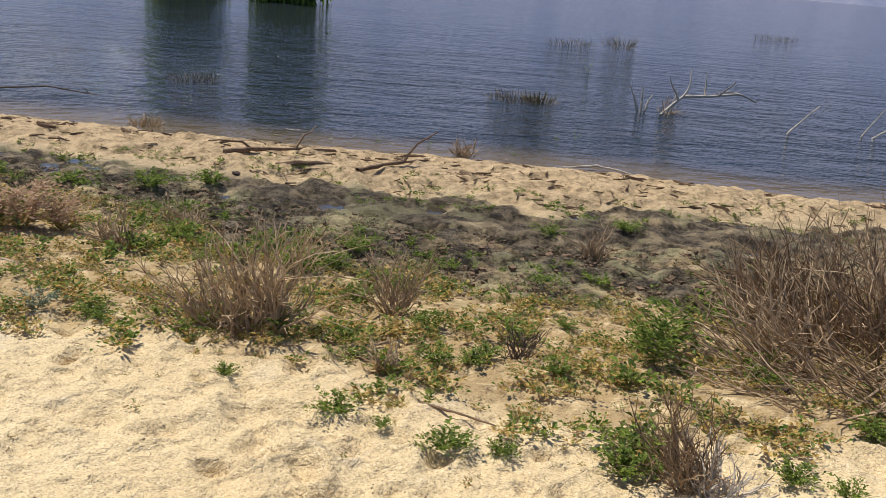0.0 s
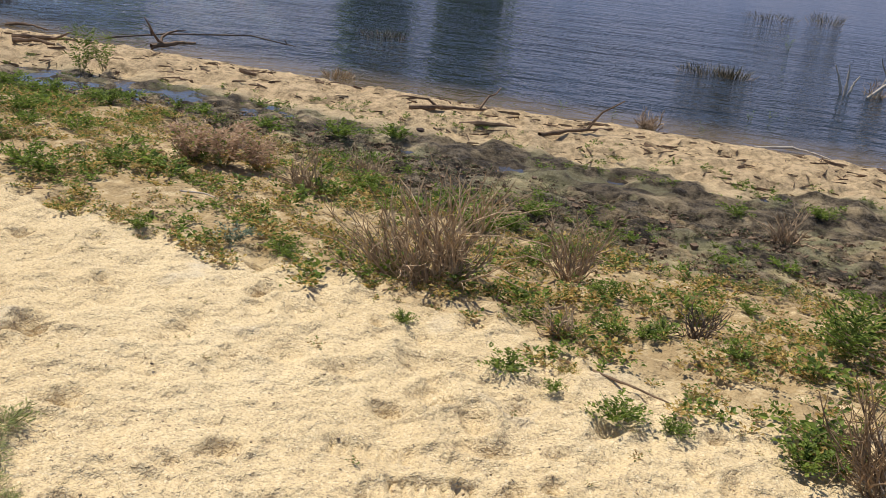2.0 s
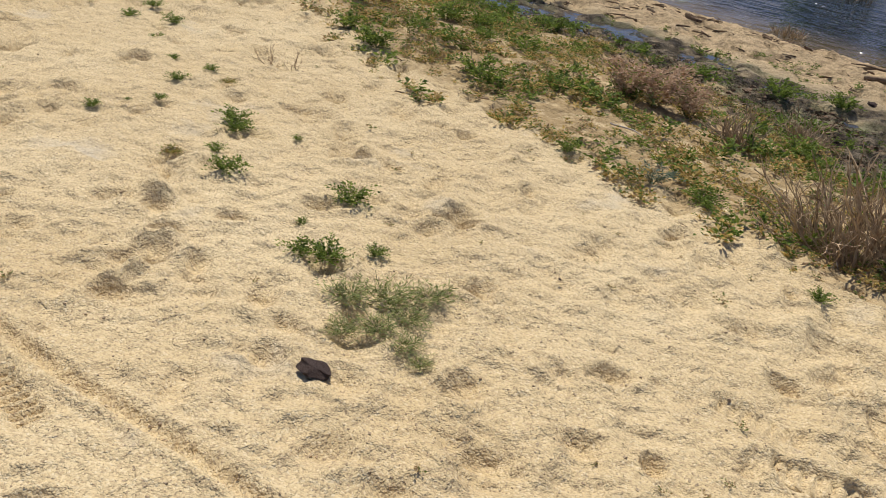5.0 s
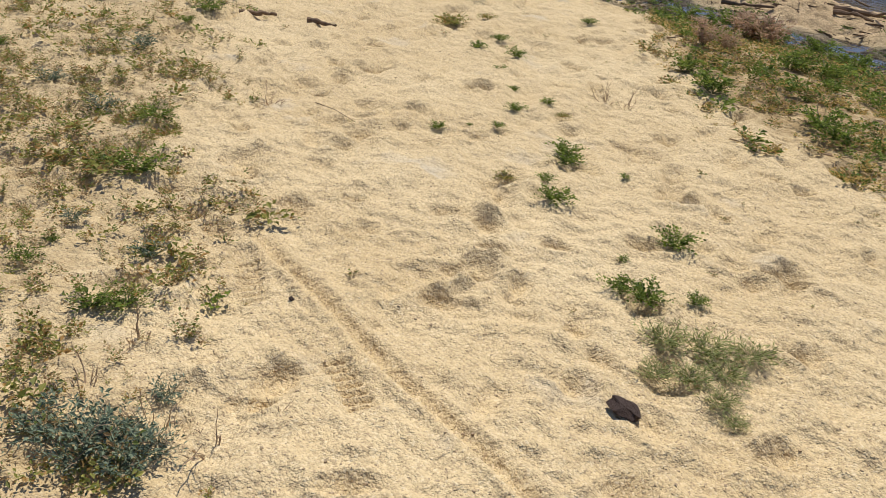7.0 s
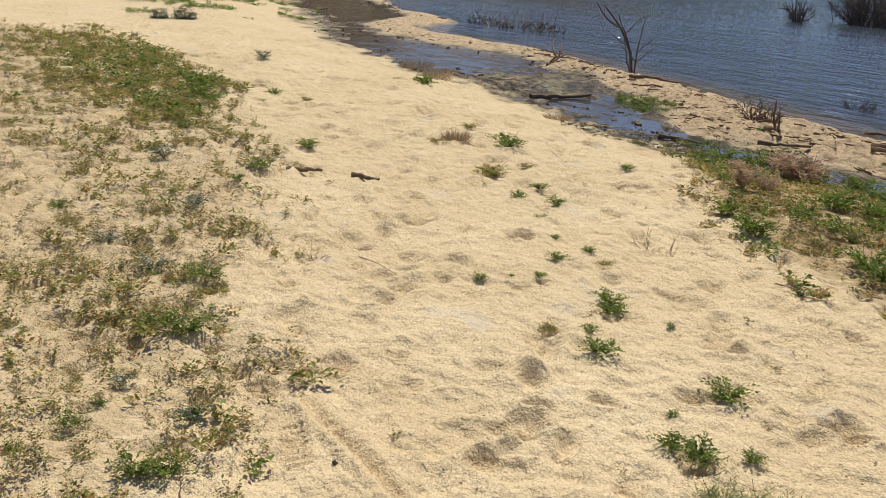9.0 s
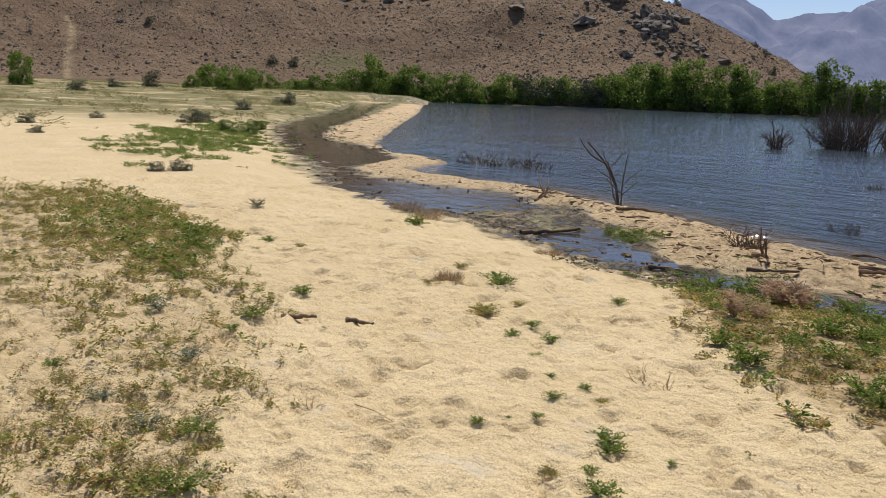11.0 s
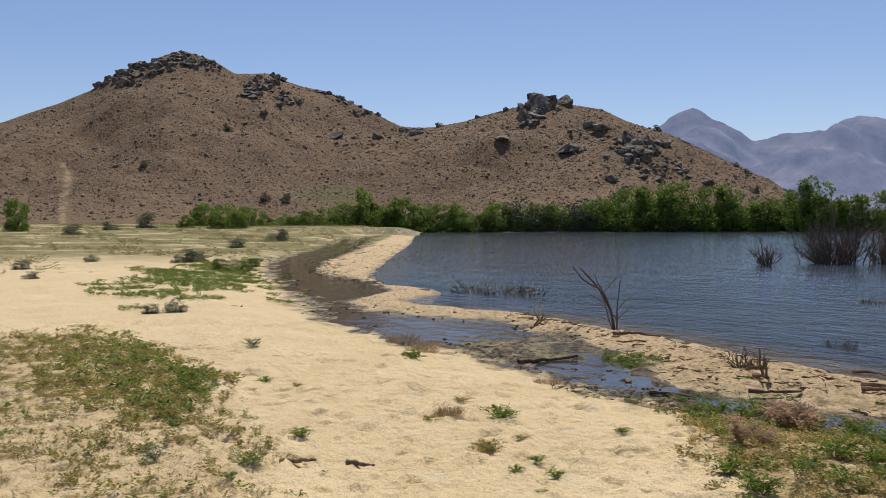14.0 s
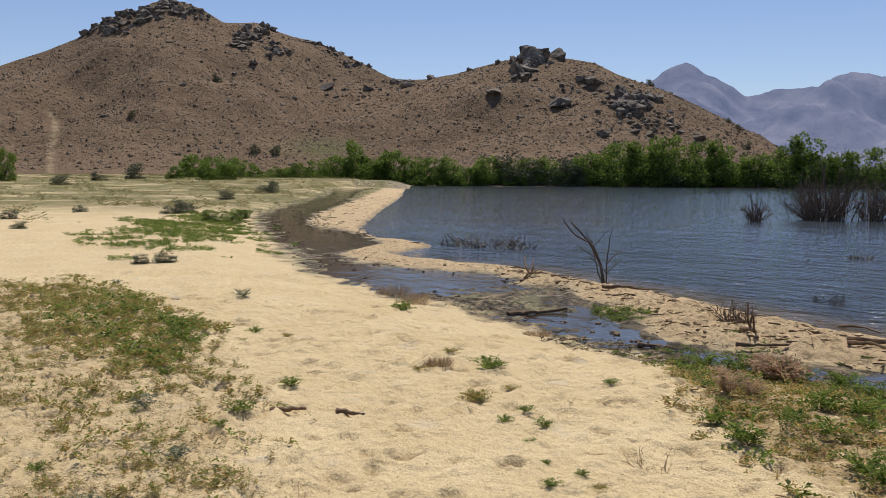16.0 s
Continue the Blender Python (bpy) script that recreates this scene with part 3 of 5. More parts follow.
# ---------------------------------------------------------------- plants: shapes
def rosette(rng, stems=14, per=7, leaf=0.24, high=0.5, slim=0.42, droop=0.6):
    """Leaves along spreading stems; one unit in radius."""
    a = rng.uniform(0, 2 * np.pi, stems)
    reach, lift = rng.uniform(0.25, 1.0, stems), rng.uniform(0.35, 1.0, stems) * high
    s = np.linspace(0.2, 1.0, per)
    at, way = [], []
    for k in range(stems):
        bow = a[k] + rng.normal(0, 0.35) * s
        at.append(np.stack([np.cos(bow) * reach[k] * s, np.sin(bow) * reach[k] * s, lift[k] * np.sin(s * np.pi * droop)], 1))
        swing = bow + np.where(np.arange(per) % 2, 1, -1) * rng.uniform(0.4, 1.2, per)
        way.append(np.stack([np.cos(swing), np.sin(swing), rng.uniform(-0.1, 0.9, per)], 1))
    at, way = np.concatenate(at) + rng.normal(0, 0.02, (stems * per, 3)), np.concatenate(way)
    at[:, 2] = np.maximum(at[:, 2], 0.02)
    size = leaf * rng.uniform(0.55, 1.15, len(at))
    return leaves(at, way, size, size * slim, rng)


def stalks(rng, count=7, high=0.5, thick=0.018, spread=0.7):
    """The stems under a rosette's leaves."""
    out = []
    for _ in range(count):
        a = rng.uniform(0, 2 * np.pi)
        p = bent(rng, (0, 0, -0.03), (math.cos(a) * spread, math.sin(a) * spread, rng.uniform(0.2, 0.9) * high * 2), rng.uniform(0.5, 1.0), 4, 0.15, 0.03)
        p[:, 2] = np.maximum(p[:, 2], -0.03)
        out.append(tube(p, np.linspace(thick, thick * 0.5, len(p)), 3))
    return join(out)


def blades(rng, count=160, high=1.0, wide=0.012, lean=0.5, base=0.5):
    """Grass: narrow blades from a broad root."""
    a, r = rng.uniform(0, 2 * np.pi, count), base * np.sqrt(rng.rand(count))
    at = np.stack([np.cos(a) * r, np.sin(a) * r, np.full(count, -0.02)], 1)
    way = np.stack([np.cos(a) * lean * rng.uniform(0.1, 1.5, count) + rng.normal(0, 0.25, count), np.sin(a) * lean * rng.uniform(0.1, 1.5, count) + rng.normal(0, 0.25, count), np.ones(count)], 1)
    return leaves(at, way, high * rng.uniform(0.45, 1.0, count), wide * rng.uniform(0.7, 1.4, count), rng)


def twigs(rng, count=40, high=1.0, spread=0.6, thick=0.010, base=0.12, lean=(0, 0), forks=3, wander=0.13, rise=0.06):
    """The bare stems of a dead bush, bowing upwards and forking towards their tips: stems and twigs apart."""
    main, thin = [], []
    for _ in range(count):
        a = rng.uniform(0, 2 * np.pi)
        out = spread * rng.rand() ** 0.7
        way = (math.cos(a) * out + lean[0], math.sin(a) * out + lean[1], 1.0)
        r = base * rng.rand() ** 0.5
        tall = high * rng.uniform(0.3, 1.0) * (1 - 0.2 * min(out, 1.0))
        p = bent(rng, (math.cos(a) * r, math.sin(a) * r, -0.03), way, tall, 6, wander, -rise)
        t = thick * rng.uniform(0.5, 1.3)
        main.append(tube(p, np.linspace(t, t * 0.42, len(p)), 4))
        for _ in range(forks):
            k = rng.randint(2, 6)
            q = bent(rng, p[k], p[k] - p[k - 1] + rng.normal(0, 0.55, 3) * np.linalg.norm(p[k] - p[k - 1]), tall * rng.uniform(0.15, 0.4), 3, wander, -rise)
            thin.append(tube(q, np.linspace(t * 0.55, t * 0.25, len(q)), 3))
    return join(main), join(thin)


CACHE = {}


def shared(key, make, material):
    if key not in CACHE:
        CACHE[key] = mesh_of(key[0], *make(), material)
    return CACHE[key]


SPIN = np.random.RandomState(5)


def weed(x, y, r, leaf, label, name="weed", high=0.5, group="", slim=0.55, stems=44, per=11, size=0.15, sink=0.0, kind="weed"):
    """A low leafy weed: foliage and stems."""
    k = SPIN.randint(4)
    ob = thing(name, on_ground(x, y, sink), label, kind, group, SPIN.uniform(0, 360), r)
    key = (leaf.name, high, slim, stems, per, size, k)
    part("foliage", shared(("foliage", *key), lambda: rosette(np.random.RandomState(100 + k), stems, per, size, high, slim), leaf), leaf, ob)
    tagged(part("stemwood", shared(("stemwood", high, k), lambda: stalks(np.random.RandomState(200 + k), 8, high), STEM_GREEN), STEM_GREEN, ob), kind="stuff")
    return ob


MUD_LEAF = leaf_material("rotting_leaf", (0.05, 0.035, 0.02), (0.20, 0.15, 0.085), (0.08, 0.12, 0.03), 0.25, 0.1)
REED = leaf_material("dead_reed", (0.05, 0.045, 0.028), (0.19, 0.16, 0.10), None, 0, 0.1)
STEM_GREEN = wood_material("weed_stem", (0.10, 0.11, 0.04), (0.24, 0.22, 0.10), 0.7)

# ---------------------------------------------------------------- weeds that stand alone on the sand
GREEN_ON_SAND = [(-4.09, 2.74, 0.06), (-4.43, 2.95, 0.04), (-4.82, 3.12, 0.05), (-5.46, 3.53, 0.07), (-5.11, 3.44, 0.08), (-6.78, 4.05, 0.16), (-5.31, 3.24, 0.07),
                 (-7.02, 2.29, 0.10), (-6.46, 1.71, 0.11), (-10.93, 5.33, 0.18), (-9.56, 2.81, 0.09), (-3.45, 2.62, 0.09), (-3.34, 2.54, 0.08), (-2.97, 2.19, 0.09),
                 (-3.19, 2.30, 0.05), (-3.12, 2.73, 0.03), (-2.45, 2.44, 0.10), (-2.42, 2.13, 0.03)]
GREEN_NEAR = [(-2.24, 1.95, 0.07), (-2.14, 2.00, 0.09), (-2.06, 2.17, 0.05), (-3.95, 2.15, 0.05), (-3.94, 2.34, 0.02), (-3.89, 2.49, 0.04), (-4.15, 3.00, 0.05), (-5.82, 4.63, 0.07),
              (-7.89, 1.49, 0.11), (-5.72, 0.28, 0.07), (-6.18, 1.48, 0.06), (-0.28, 3.11, 0.10), (-0.09, 3.02, 0.05), (0.16, 2.88, 0.11), (0.36, 2.87, 0.07), (-0.77, 3.37, 0.06)]
for x, y, r in GREEN_ON_SAND + GREEN_NEAR:
    weed(x, y, r * 1.25, LEAF_GREEN, "low bright green leafy weed on bare sand", group="green weeds on the sand", high=0.55)
DULL_ON_SAND = [(-5.93, 3.40, 0.17), (-6.10, 3.82, 0.09), (-7.03, 3.50, 0.12), (-7.60, 4.13, 0.11), (-3.28, 2.13, 0.07), (-3.94, 2.96, 0.06), (-9.2, 3.05, 0.09), (-0.05, 3.2, 0.06), (0.45, 3.2, 0.06)]
for x, y, r in DULL_ON_SAND:
    weed(x, y, r, LEAF_DULL, "flat yellowish green weed on bare sand", group="dull weeds on the sand", high=0.35, slim=0.4)
GREEN_BY_PATH = [(-9.5, 2.0, 0.25), (-9.9, 2.1, 0.28), (-10.3, 2.2, 0.25), (-9.2, 2.05, 0.18), (-10.8, 2.15, 0.2), (-11.6, 1.9, 0.2), (-12.6, 2.1, 0.2), (-4.35, 0.82, 0.15), (-3.73, 0.59, 0.17), (-3.85, 0.5, 0.10), (-3.11, 0.06, 0.08), (-3.23, 0.17, 0.05), (-3.00, -0.12, 0.06), (-2.76, 0.22, 0.11), (-2.71, 0.31, 0.10), (-3.03, 0.45, 0.07)]
for x, y, r in GREEN_BY_PATH:
    weed(x, y, r, LEAF_GREEN, "spreading green weed among dry stalks on sand", group="green weeds in the weedy sand", high=0.5, slim=0.45, stems=34)
GREY_BY_PATH = [(-4.57, 0.61, 0.12), (-6.92, 1.13, 0.15), (-5.06, 0.46, 0.11), (-5.56, 1.03, 0.14), (-3.02, 0.46, 0.09), (-3.38, 0.27, 0.07), (-12.37, 3.54, 0.19), (-14.77, 2.28, 0.12),
                (-1.79, 3.89, 0.15), (-2.02, 0.03, 0.10), (-2.10, 0.15, 0.11), (-1.98, 0.22, 0.10), (-2.2, 0.3, 0.08), (-2.08, 0.08, 0.15), (-1.94, 0.12, 0.10), (-2.17, -0.02, 0.13), (-2.0, 0.14, 0.12)]
for x, y, r in GREY_BY_PATH:
    weed(x, y, r, LEAF_GREY, "silvery grey-green weed with small narrow leaves", group="grey weeds", high=0.6, slim=0.36, stems=34, per=10, size=0.17)
STRIP_GREEN = [(-4.10, 4.30, 0.18), (-3.4, 4.5, 0.18), (-3.2, 4.4, 0.15), (-4.56, 4.49, 0.15), (-3.71, 5.53, 0.16), (-3.23, 5.48, 0.09), (-3.27, 6.20, 0.11), (-3.01, 4.86, 0.12), (-2.74, 5.37, 0.12),
               (-4.03, 5.41, 0.13), (-4.6, 5.65, 0.2), (-4.4, 5.85, 0.18), (-5.00, 7.0, 0.22), (-4.52, 7.15, 0.2), (-2.28, 3.85, 0.08), (-1.53, 3.90, 0.11), (-2.33, 7.15, 0.2), (-1.90, 7.5, 0.18),
               (-6.61, 7.0, 0.25), (-6.9, 6.8, 0.22), (-6.2, 7.2, 0.22), (-5.6, 7.3, 0.2)]
STRIP_WEEDS = [(0.67, 3.72, 0.11), (0.80, 2.80, 0.13), (0.11, 3.78, 0.12), (0.27, 3.83, 0.09), (-0.77, 5.31, 0.18), (-0.48, 5.97, 0.14), (0.95, 6.75, 0.14), (1.61, 7.0, 0.14), (1.68, 3.87, 0.11), (1.93, 3.26, 0.10),
               (1.43, 2.84, 0.11), (1.6, 2.75, 0.09), (-1.46, 3.82, 0.09), (-0.33, 4.78, 0.16), (0.83, 4.63, 0.09), (0.07, 4.29, 0.12), (-1.66, 5.80, 0.18), (-1.5, 5.6, 0.15), (0.35, 3.92, 0.09), (-0.6, 5.5, 0.16),
               (1.2, 4.3, 0.15), (-0.2, 5.2, 0.12)]
for x, y, r in STRIP_GREEN + STRIP_WEEDS:
    weed(x, y, r * 1.15, LEAF_GREEN, "bushy green weed in the damp strip by the mud", group="green weeds by the mud", high=0.6)
for x, y, r, h in ((1.18, 4.0, 0.18, 1.5), (1.3, 4.25, 0.18, 1.9), (-4.2, 4.75, 0.10, 2.6), (-5.5, 8.3, 0.22, 2.2), (-5.35, 8.45, 0.18, 2.4)):
    weed(x, y, r, LEAF_GREEN, "tall upright green weed with feathery leaves", high=h, group="tall green weeds", slim=0.3, stems=34, per=13, size=0.24)
for x, y, r in ((1.53, 11.5, 0.10), (1.82, 11.85, 0.09), (2.03, 11.9, 0.05), (3.24, 20.8, 0.2), (-0.09, 10.3, 0.09), (-0.7, 10.4, 0.10), (0.88, 10.3, 0.09), (-12.38, 11.9, 0.08)):
    weed(x, y, r, LEAF_GREEN, "green water weed standing in the shallows", high=1.7, group="green weeds in the water", stems=10, per=8)


# ---------------------------------------------------------------- dead bushes
def dead_bush(x, y, high, label, count=60, spread=0.6, thick=0.006, base=0.08, lean=(0, 0), seed=1, stem=None, name="dead_bush", forks=5, wander=0.27, sink=0.0, rise=0.06):
    rng = np.random.RandomState(seed)
    stem = stem or STEM_GREY
    ob = thing(name, on_ground(x, y, sink), label, "bush", "dead bushes", 0)
    main, thin = twigs(rng, count, high, spread, thick, base, lean, forks, wander, rise)
    tagged(part("stemwood", main, stem, ob), kind="stuff")
    tagged(part("brushwood", thin, stem, ob), kind="stuff")
    return ob


dead_bush(-0.90, 3.98, 0.60, "dry grey-brown bush with fanned bare stems", 90, 0.9, 0.0050, 0.12, (-0.95, -0.1), 31, forks=3, rise=0.1)
dead_bush(-0.80, 3.95, 0.42, "low tangle of pale bare stems", 55, 1.0, 0.0050, 0.10, (0, 0), 41, forks=3)
dead_bush(-0.68, 3.98, 0.70, "tall dry upright bunch of grey-brown stems", 60, 0.26, 0.0062, 0.05, (-0.05, 0), 32, forks=4)
dead_bush(-0.13, 4.56, 0.52, "pale dry bush on a dark woody stump", 50, 0.5, 0.005, 0.03, (-0.03, 0), 33, forks=4)
dead_bush(-1.86, 5.25, 0.40, "dry dark-stemmed bush leaning over", 50, 0.6, 0.006, 0.06, (-0.45, 0.1), 34, forks=3)
dead_bush(-1.75, 6.2, 0.36, "low dry bush by the mud", 50, 0.9, 0.0055, 0.10, (0, 0), 35, forks=3)
dead_bush(1.05, 2.78, 0.46, "brown twiggy dead bush on the sand", 80, 0.55, 0.0042, 0.07, (-0.62, 0.0), 36, STEM_BUSH, forks=4, rise=0.1)
dead_bush(1.12, 2.72, 0.30, "bleached low stems at the foot of a bush", 55, 0.9, 0.0052, 0.08, (0.1, 0.0), 42, DRIFT, forks=2)
dead_bush(-0.10, 3.57, 0.22, "small leaning tuft of dry stems", 22, 0.25, 0.005, 0.02, (-0.45, 0.1), 37)
dead_bush(0.52, 4.0, 0.26, "small dark dry bush", 24, 0.7, 0.0048, 0.03, (0, 0), 38, STEM_DARK)
dead_bush(1.25, 6.3, 0.36, "dry grey bush standing in mud", 40, 0.7, 0.0055, 0.06, (0, 0), 39)
dead_bush(0.31, 10.0, 0.32, "dry reddish bush at the water's edge", 40, 0.8, 0.006, 0.06, (-0.1, 0), 40)
for k, (x, y, h, lx, ly) in enumerate(((2.1, 4.35, 0.85, -0.95, 0.1), (2.45, 4.7, 0.98, -0.75, 0.1), (2.85, 4.95, 1.0, -0.5, 0.0), (2.35, 5.1, 0.85, -0.9, 0.1), (3.05, 4.5, 1.05, -0.35, 0.0), (2.65, 4.2, 0.98, -0.6, -0.1))):
    dead_bush(x, y, h, "big thicket of bare grey-brown stems", 85, 0.6, 0.0066, 0.30, (lx * 1.25, ly), 50 + k, (STEM_GREY, STEM_BUSH)[k % 2], forks=3, wander=0.25, rise=0.10)
for k, (x, y, lx, ly) in enumerate(((1.95, 3.75, -1.5, 0.1), (2.3, 3.6, -1.6, 0.4), (1.75, 4.1, -1.3, -0.2), (2.6, 3.9, -1.2, -0.9), (2.0, 3.35, 1.4, 0.2), (2.5, 4.1, -1.5, -0.3), (2.15, 3.95, 1.4, -0.5))):
    dead_bush(x, y, 0.60, "fallen tangle of dead grey stems lying on the ground", 70, 0.8, 0.0066, 0.25, (lx * 2.2, ly * 2.2), 70 + k, (STEM_GREY, STEM_BUSH)[k % 2], forks=2, wander=0.17, name="stem_tangle", rise=-0.01)
for k, (x, y, h) in enumerate(((-8.59, 8.94, 0.42), (-8.4, 9.1, 0.34), (-9.43, 12.3, 0.34), (-9.9, 12.5, 0.25))):
    dead_bush(x, y, h, "small dark leafless bush by the shore", 26, 0.8, 0.006, 0.08, (0, 0), 80 + k, STEM_DARK)
# thin dry stalks on the sand
for k, (x, y, h) in enumerate(((-2.01, 0.53, 0.12), (-3.26, 0.74, 0.16), (-4.52, 1.46, 0.17), (-4.1, 3.42, 0.20), (-4.0, 3.5, 0.16), (-2.1, 0.25, 0.22), (-2.05, 0.05, 0.20), (-1.95, 0.36, 0.20), (-2.3, 0.1, 0.18), (-2.5, 0.3, 0.15))):
    dead_bush(x, y, h, "sparse pale dry stalks of a dead weed on sand", 7, 0.9, 0.0028, 0.02, (0, 0), 90 + k, name="dry_stalks", forks=3, wander=0.2)


# ---------------------------------------------------------------- grass clumps
def grass_clump(x, y, r, high, leaf, label, count=260, lean=0.5, wide=0.006, name="grass_clump", seed=1, sink=0.0):
    rng = np.random.RandomState(seed)
    ob = thing(name, on_ground(x, y, sink), label, "grass", "grass clumps", 0)
    part("foliage", blades(rng, count, high, wide, lean, r), leaf, ob)
    part("dry_foliage", blades(rng, count // 3, high * 0.8, wide * 0.8, lean * 1.4, r * 1.1), LEAF_STRAW, ob)
    return ob


MATS = [(-1.90, 1.87, 0.10), (-1.80, 1.97, 0.11), (-1.72, 2.08, 0.10), (-1.70, 1.79, 0.09), (-1.57, 1.79, 0.07), (-1.48, 1.76, 0.05), (-1.76, 1.70, 0.07), (-1.67, 1.92, 0.09)]
for x, y, r in MATS:
    weed(x, y, r * 1.2, LEAF_GRASS, "low sprawling grey-green grassy mat on sand", "grass_mat", 0.34, "grass mats", 0.15, 64, 9, 0.24, 0.0, "grass")
for k, (x, y, r, h) in enumerate(((-2.55, 5.4, 0.20, 0.32), (-2.75, 5.3, 0.16, 0.28), (-2.35, 5.5, 0.15, 0.28), (-5.94, 6.88, 0.26, 0.26), (-6.2, 6.9, 0.2, 0.22), (-5.15, 5.25, 0.14, 0.24), (-5.0, 5.35, 0.1, 0.2))):
    weed(x, y, r * 1.25, LEAF_FLUFF, "fluffy reddish-brown dried weed", "dried_weed", h / r * 0.75, "dried weeds", 0.4, 80, 12, 0.17)
for k, (x, y, r, h) in enumerate(((-7.15, 3.75, 0.10, 0.14), (-12.6, 6.4, 0.2, 0.22), (-13.6, 6.5, 0.25, 0.25), (-12.0, 6.0, 0.2, 0.2), (-9.2, 6.3, 0.15, 0.12))):
    grass_clump(x, y, r, h, LEAF_STRAW, "tuft of dry straw-coloured grass", 260, 0.7, 0.006, "straw_tuft", 340 + k)
for k, (x, y, r, h) in enumerate(((1.25, 15.2, 0.42, 0.42), (1.6, 15.1, 0.25, 0.45), (-4.0, 14.4, 0.4, 0.30), (3.9, 29.6, 0.8, 0.5), (5.6, 30.2, 0.45, 0.8), (15.7, 44.8, 1.0, 0.6), (-14.5, 20.0, 0.28, 0.3), (-3.4, 10.35, 0.15, 0.25))):
    grass_clump(x, y, r, h * 0.75, REED if h > 0.27 else LEAF_STRAW, "dark reed clump standing in the lake", 150, 0.6, 0.010, "reed_clump", 360 + k)


# ---------------------------------------------------------------- scattered growth that nobody could count
def sprinkle(name, label, category, n, box, keep, templates, sizes, material, seed, sink=0.0, afloat=None):
    rng = np.random.RandomState(seed)
    x, y = rng.uniform(box[0], box[1], n), rng.uniform(box[2], box[3], n)
    ok = keep(x, y, rng)
    x, y = x[ok], y[ok]
    h, shore, bed, _ = land(x, y)
    near = np.hypot(x, y) < 17
    rel = np.zeros_like(h)
    rel[near] = sand_relief(x[near], y[near])
    z = h + rel * ease(bed / 0.8) * ease((shore - 0.3) / 0.8) - sink
    at = np.stack([x, y, z if afloat is None else np.maximum(z, afloat)], 1)
    size = rng.uniform(sizes[0], sizes[1], len(x)) * rng.choice([0.6, 0.8, 1.0, 1.4], len(x))
    tagged(new(name, mesh_of(name, *scatter(templates, at, rng.uniform(0, 6.28, len(x)), size, rng), material)), label, category, kind="stuff")


SMALL = [rosette(np.random.RandomState(400 + k), 8, 4, 0.37, 0.7, 0.58) for k in range(6)]
STALKY = [rosette(np.random.RandomState(410 + k), 7, 5, 0.33, 1.6, 0.5, 0.5) for k in range(6)]


def strip_zone(x, y, rng, low=-0.1, high=9.0):
    bed, side = land(x, y)[2:]
    edge = y - np.interp(x, *zip(*STRIP_EDGE)) + 0.25 * waves(x, y, 71, 0.7)
    return (edge > 0) & (bed > low) & (bed < high) & (side > 0) & (rng.rand(len(x)) < 0.15 + 0.85 * ease(0.5 + 1.1 * waves(x, y, 72, 0.9)))


def weed_zone(x, y, rng):
    edge = np.interp(x, *zip(*WEED_EDGE)) - y + 0.35 * waves(x, y, 73, 0.8)
    seen = (-x * 0.16 + y) > -0.35
    return (edge > 0) & seen & (rng.rand(len(x)) < 0.30 + 0.45 * ease(0.4 + 1.0 * waves(x, y, 74, 0.7)))


sprinkle("golden_weeds", "low golden and rusty clover-like weeds", "weeds", 13000, (-8, 3.5, 2.2, 7.5), lambda x, y, r: strip_zone(x, y, r, 0.35), SMALL, (0.035, 0.075), LEAF_GOLD, 501)
sprinkle("rusty_weeds", "withered rust-brown ground weeds", "weeds", 5000, (-8, 3.5, 2.2, 7.5), lambda x, y, r: strip_zone(x, y, r, 0.1), SMALL, (0.03, 0.07), LEAF_RUST, 502)
sprinkle("green_weeds", "small green ground weeds in the damp strip", "weeds", 6000, (-8, 3.5, 2.2, 7.8), lambda x, y, r: strip_zone(x, y, r, -0.05) & (waves(x, y, 75, 1.1) > 0.08), SMALL, (0.045, 0.11), LEAF_GREEN, 503)
sprinkle("dry_weeds", "short dry rust and straw weeds on sand", "weeds", 18000, (-16, -1.6, -3.0, 2.8), weed_zone, STALKY, (0.020, 0.046), LEAF_RUST, 504)
sprinkle("near_weeds", "short rusty and yellow weeds close to the path", "weeds", 2400, (-5.5, -1.7, -1.2, 1.3), weed_zone, STALKY, (0.02, 0.045), LEAF_RUST, 513)
sprinkle("near_green_weeds", "small green weeds close to the path", "weeds", 1300, (-5.5, -1.7, -1.2, 1.3), weed_zone, SMALL, (0.02, 0.05), LEAF_DULL, 514)
sprinkle("green_tufts", "scattered bright green tufts on the weedy sand", "weeds", 800, (-17, -1.7, -3.0, 2.6), weed_zone, SMALL, (0.035, 0.07), LEAF_GREEN, 516)
sprinkle("yellow_weeds", "small yellow-green weeds on sand", "weeds", 14000, (-17, -1.6, -3.0, 2.8), lambda x, y, r: weed_zone(x, y, r) & (waves(x, y, 76, 1.1) > -0.2), SMALL, (0.03, 0.075), LEAF_DULL, 505)
sprinkle("green_patch", "dense green weed patch on the sand", "weeds", 420, (-15, -8.4, 0.3, 2.5), lambda x, y, r: (np.hypot((x + 11.2) / 3.2, (y - 1.7) / 0.75) + 0.4 * waves(x, y, 77, 1.0) < 0.9), SMALL, (0.06, 0.13), LEAF_GREEN, 506)
sprinkle("yellow_patch", "yellowing weeds in the green patch", "weeds", 1500, (-16, -8, 0.1, 2.6), lambda x, y, r: (np.hypot((x + 11.6) / 4.0, (y - 1.5) / 0.95) + 0.4 * waves(x, y, 77, 1.0) < 0.95), SMALL, (0.05, 0.11), LEAF_DULL, 515)
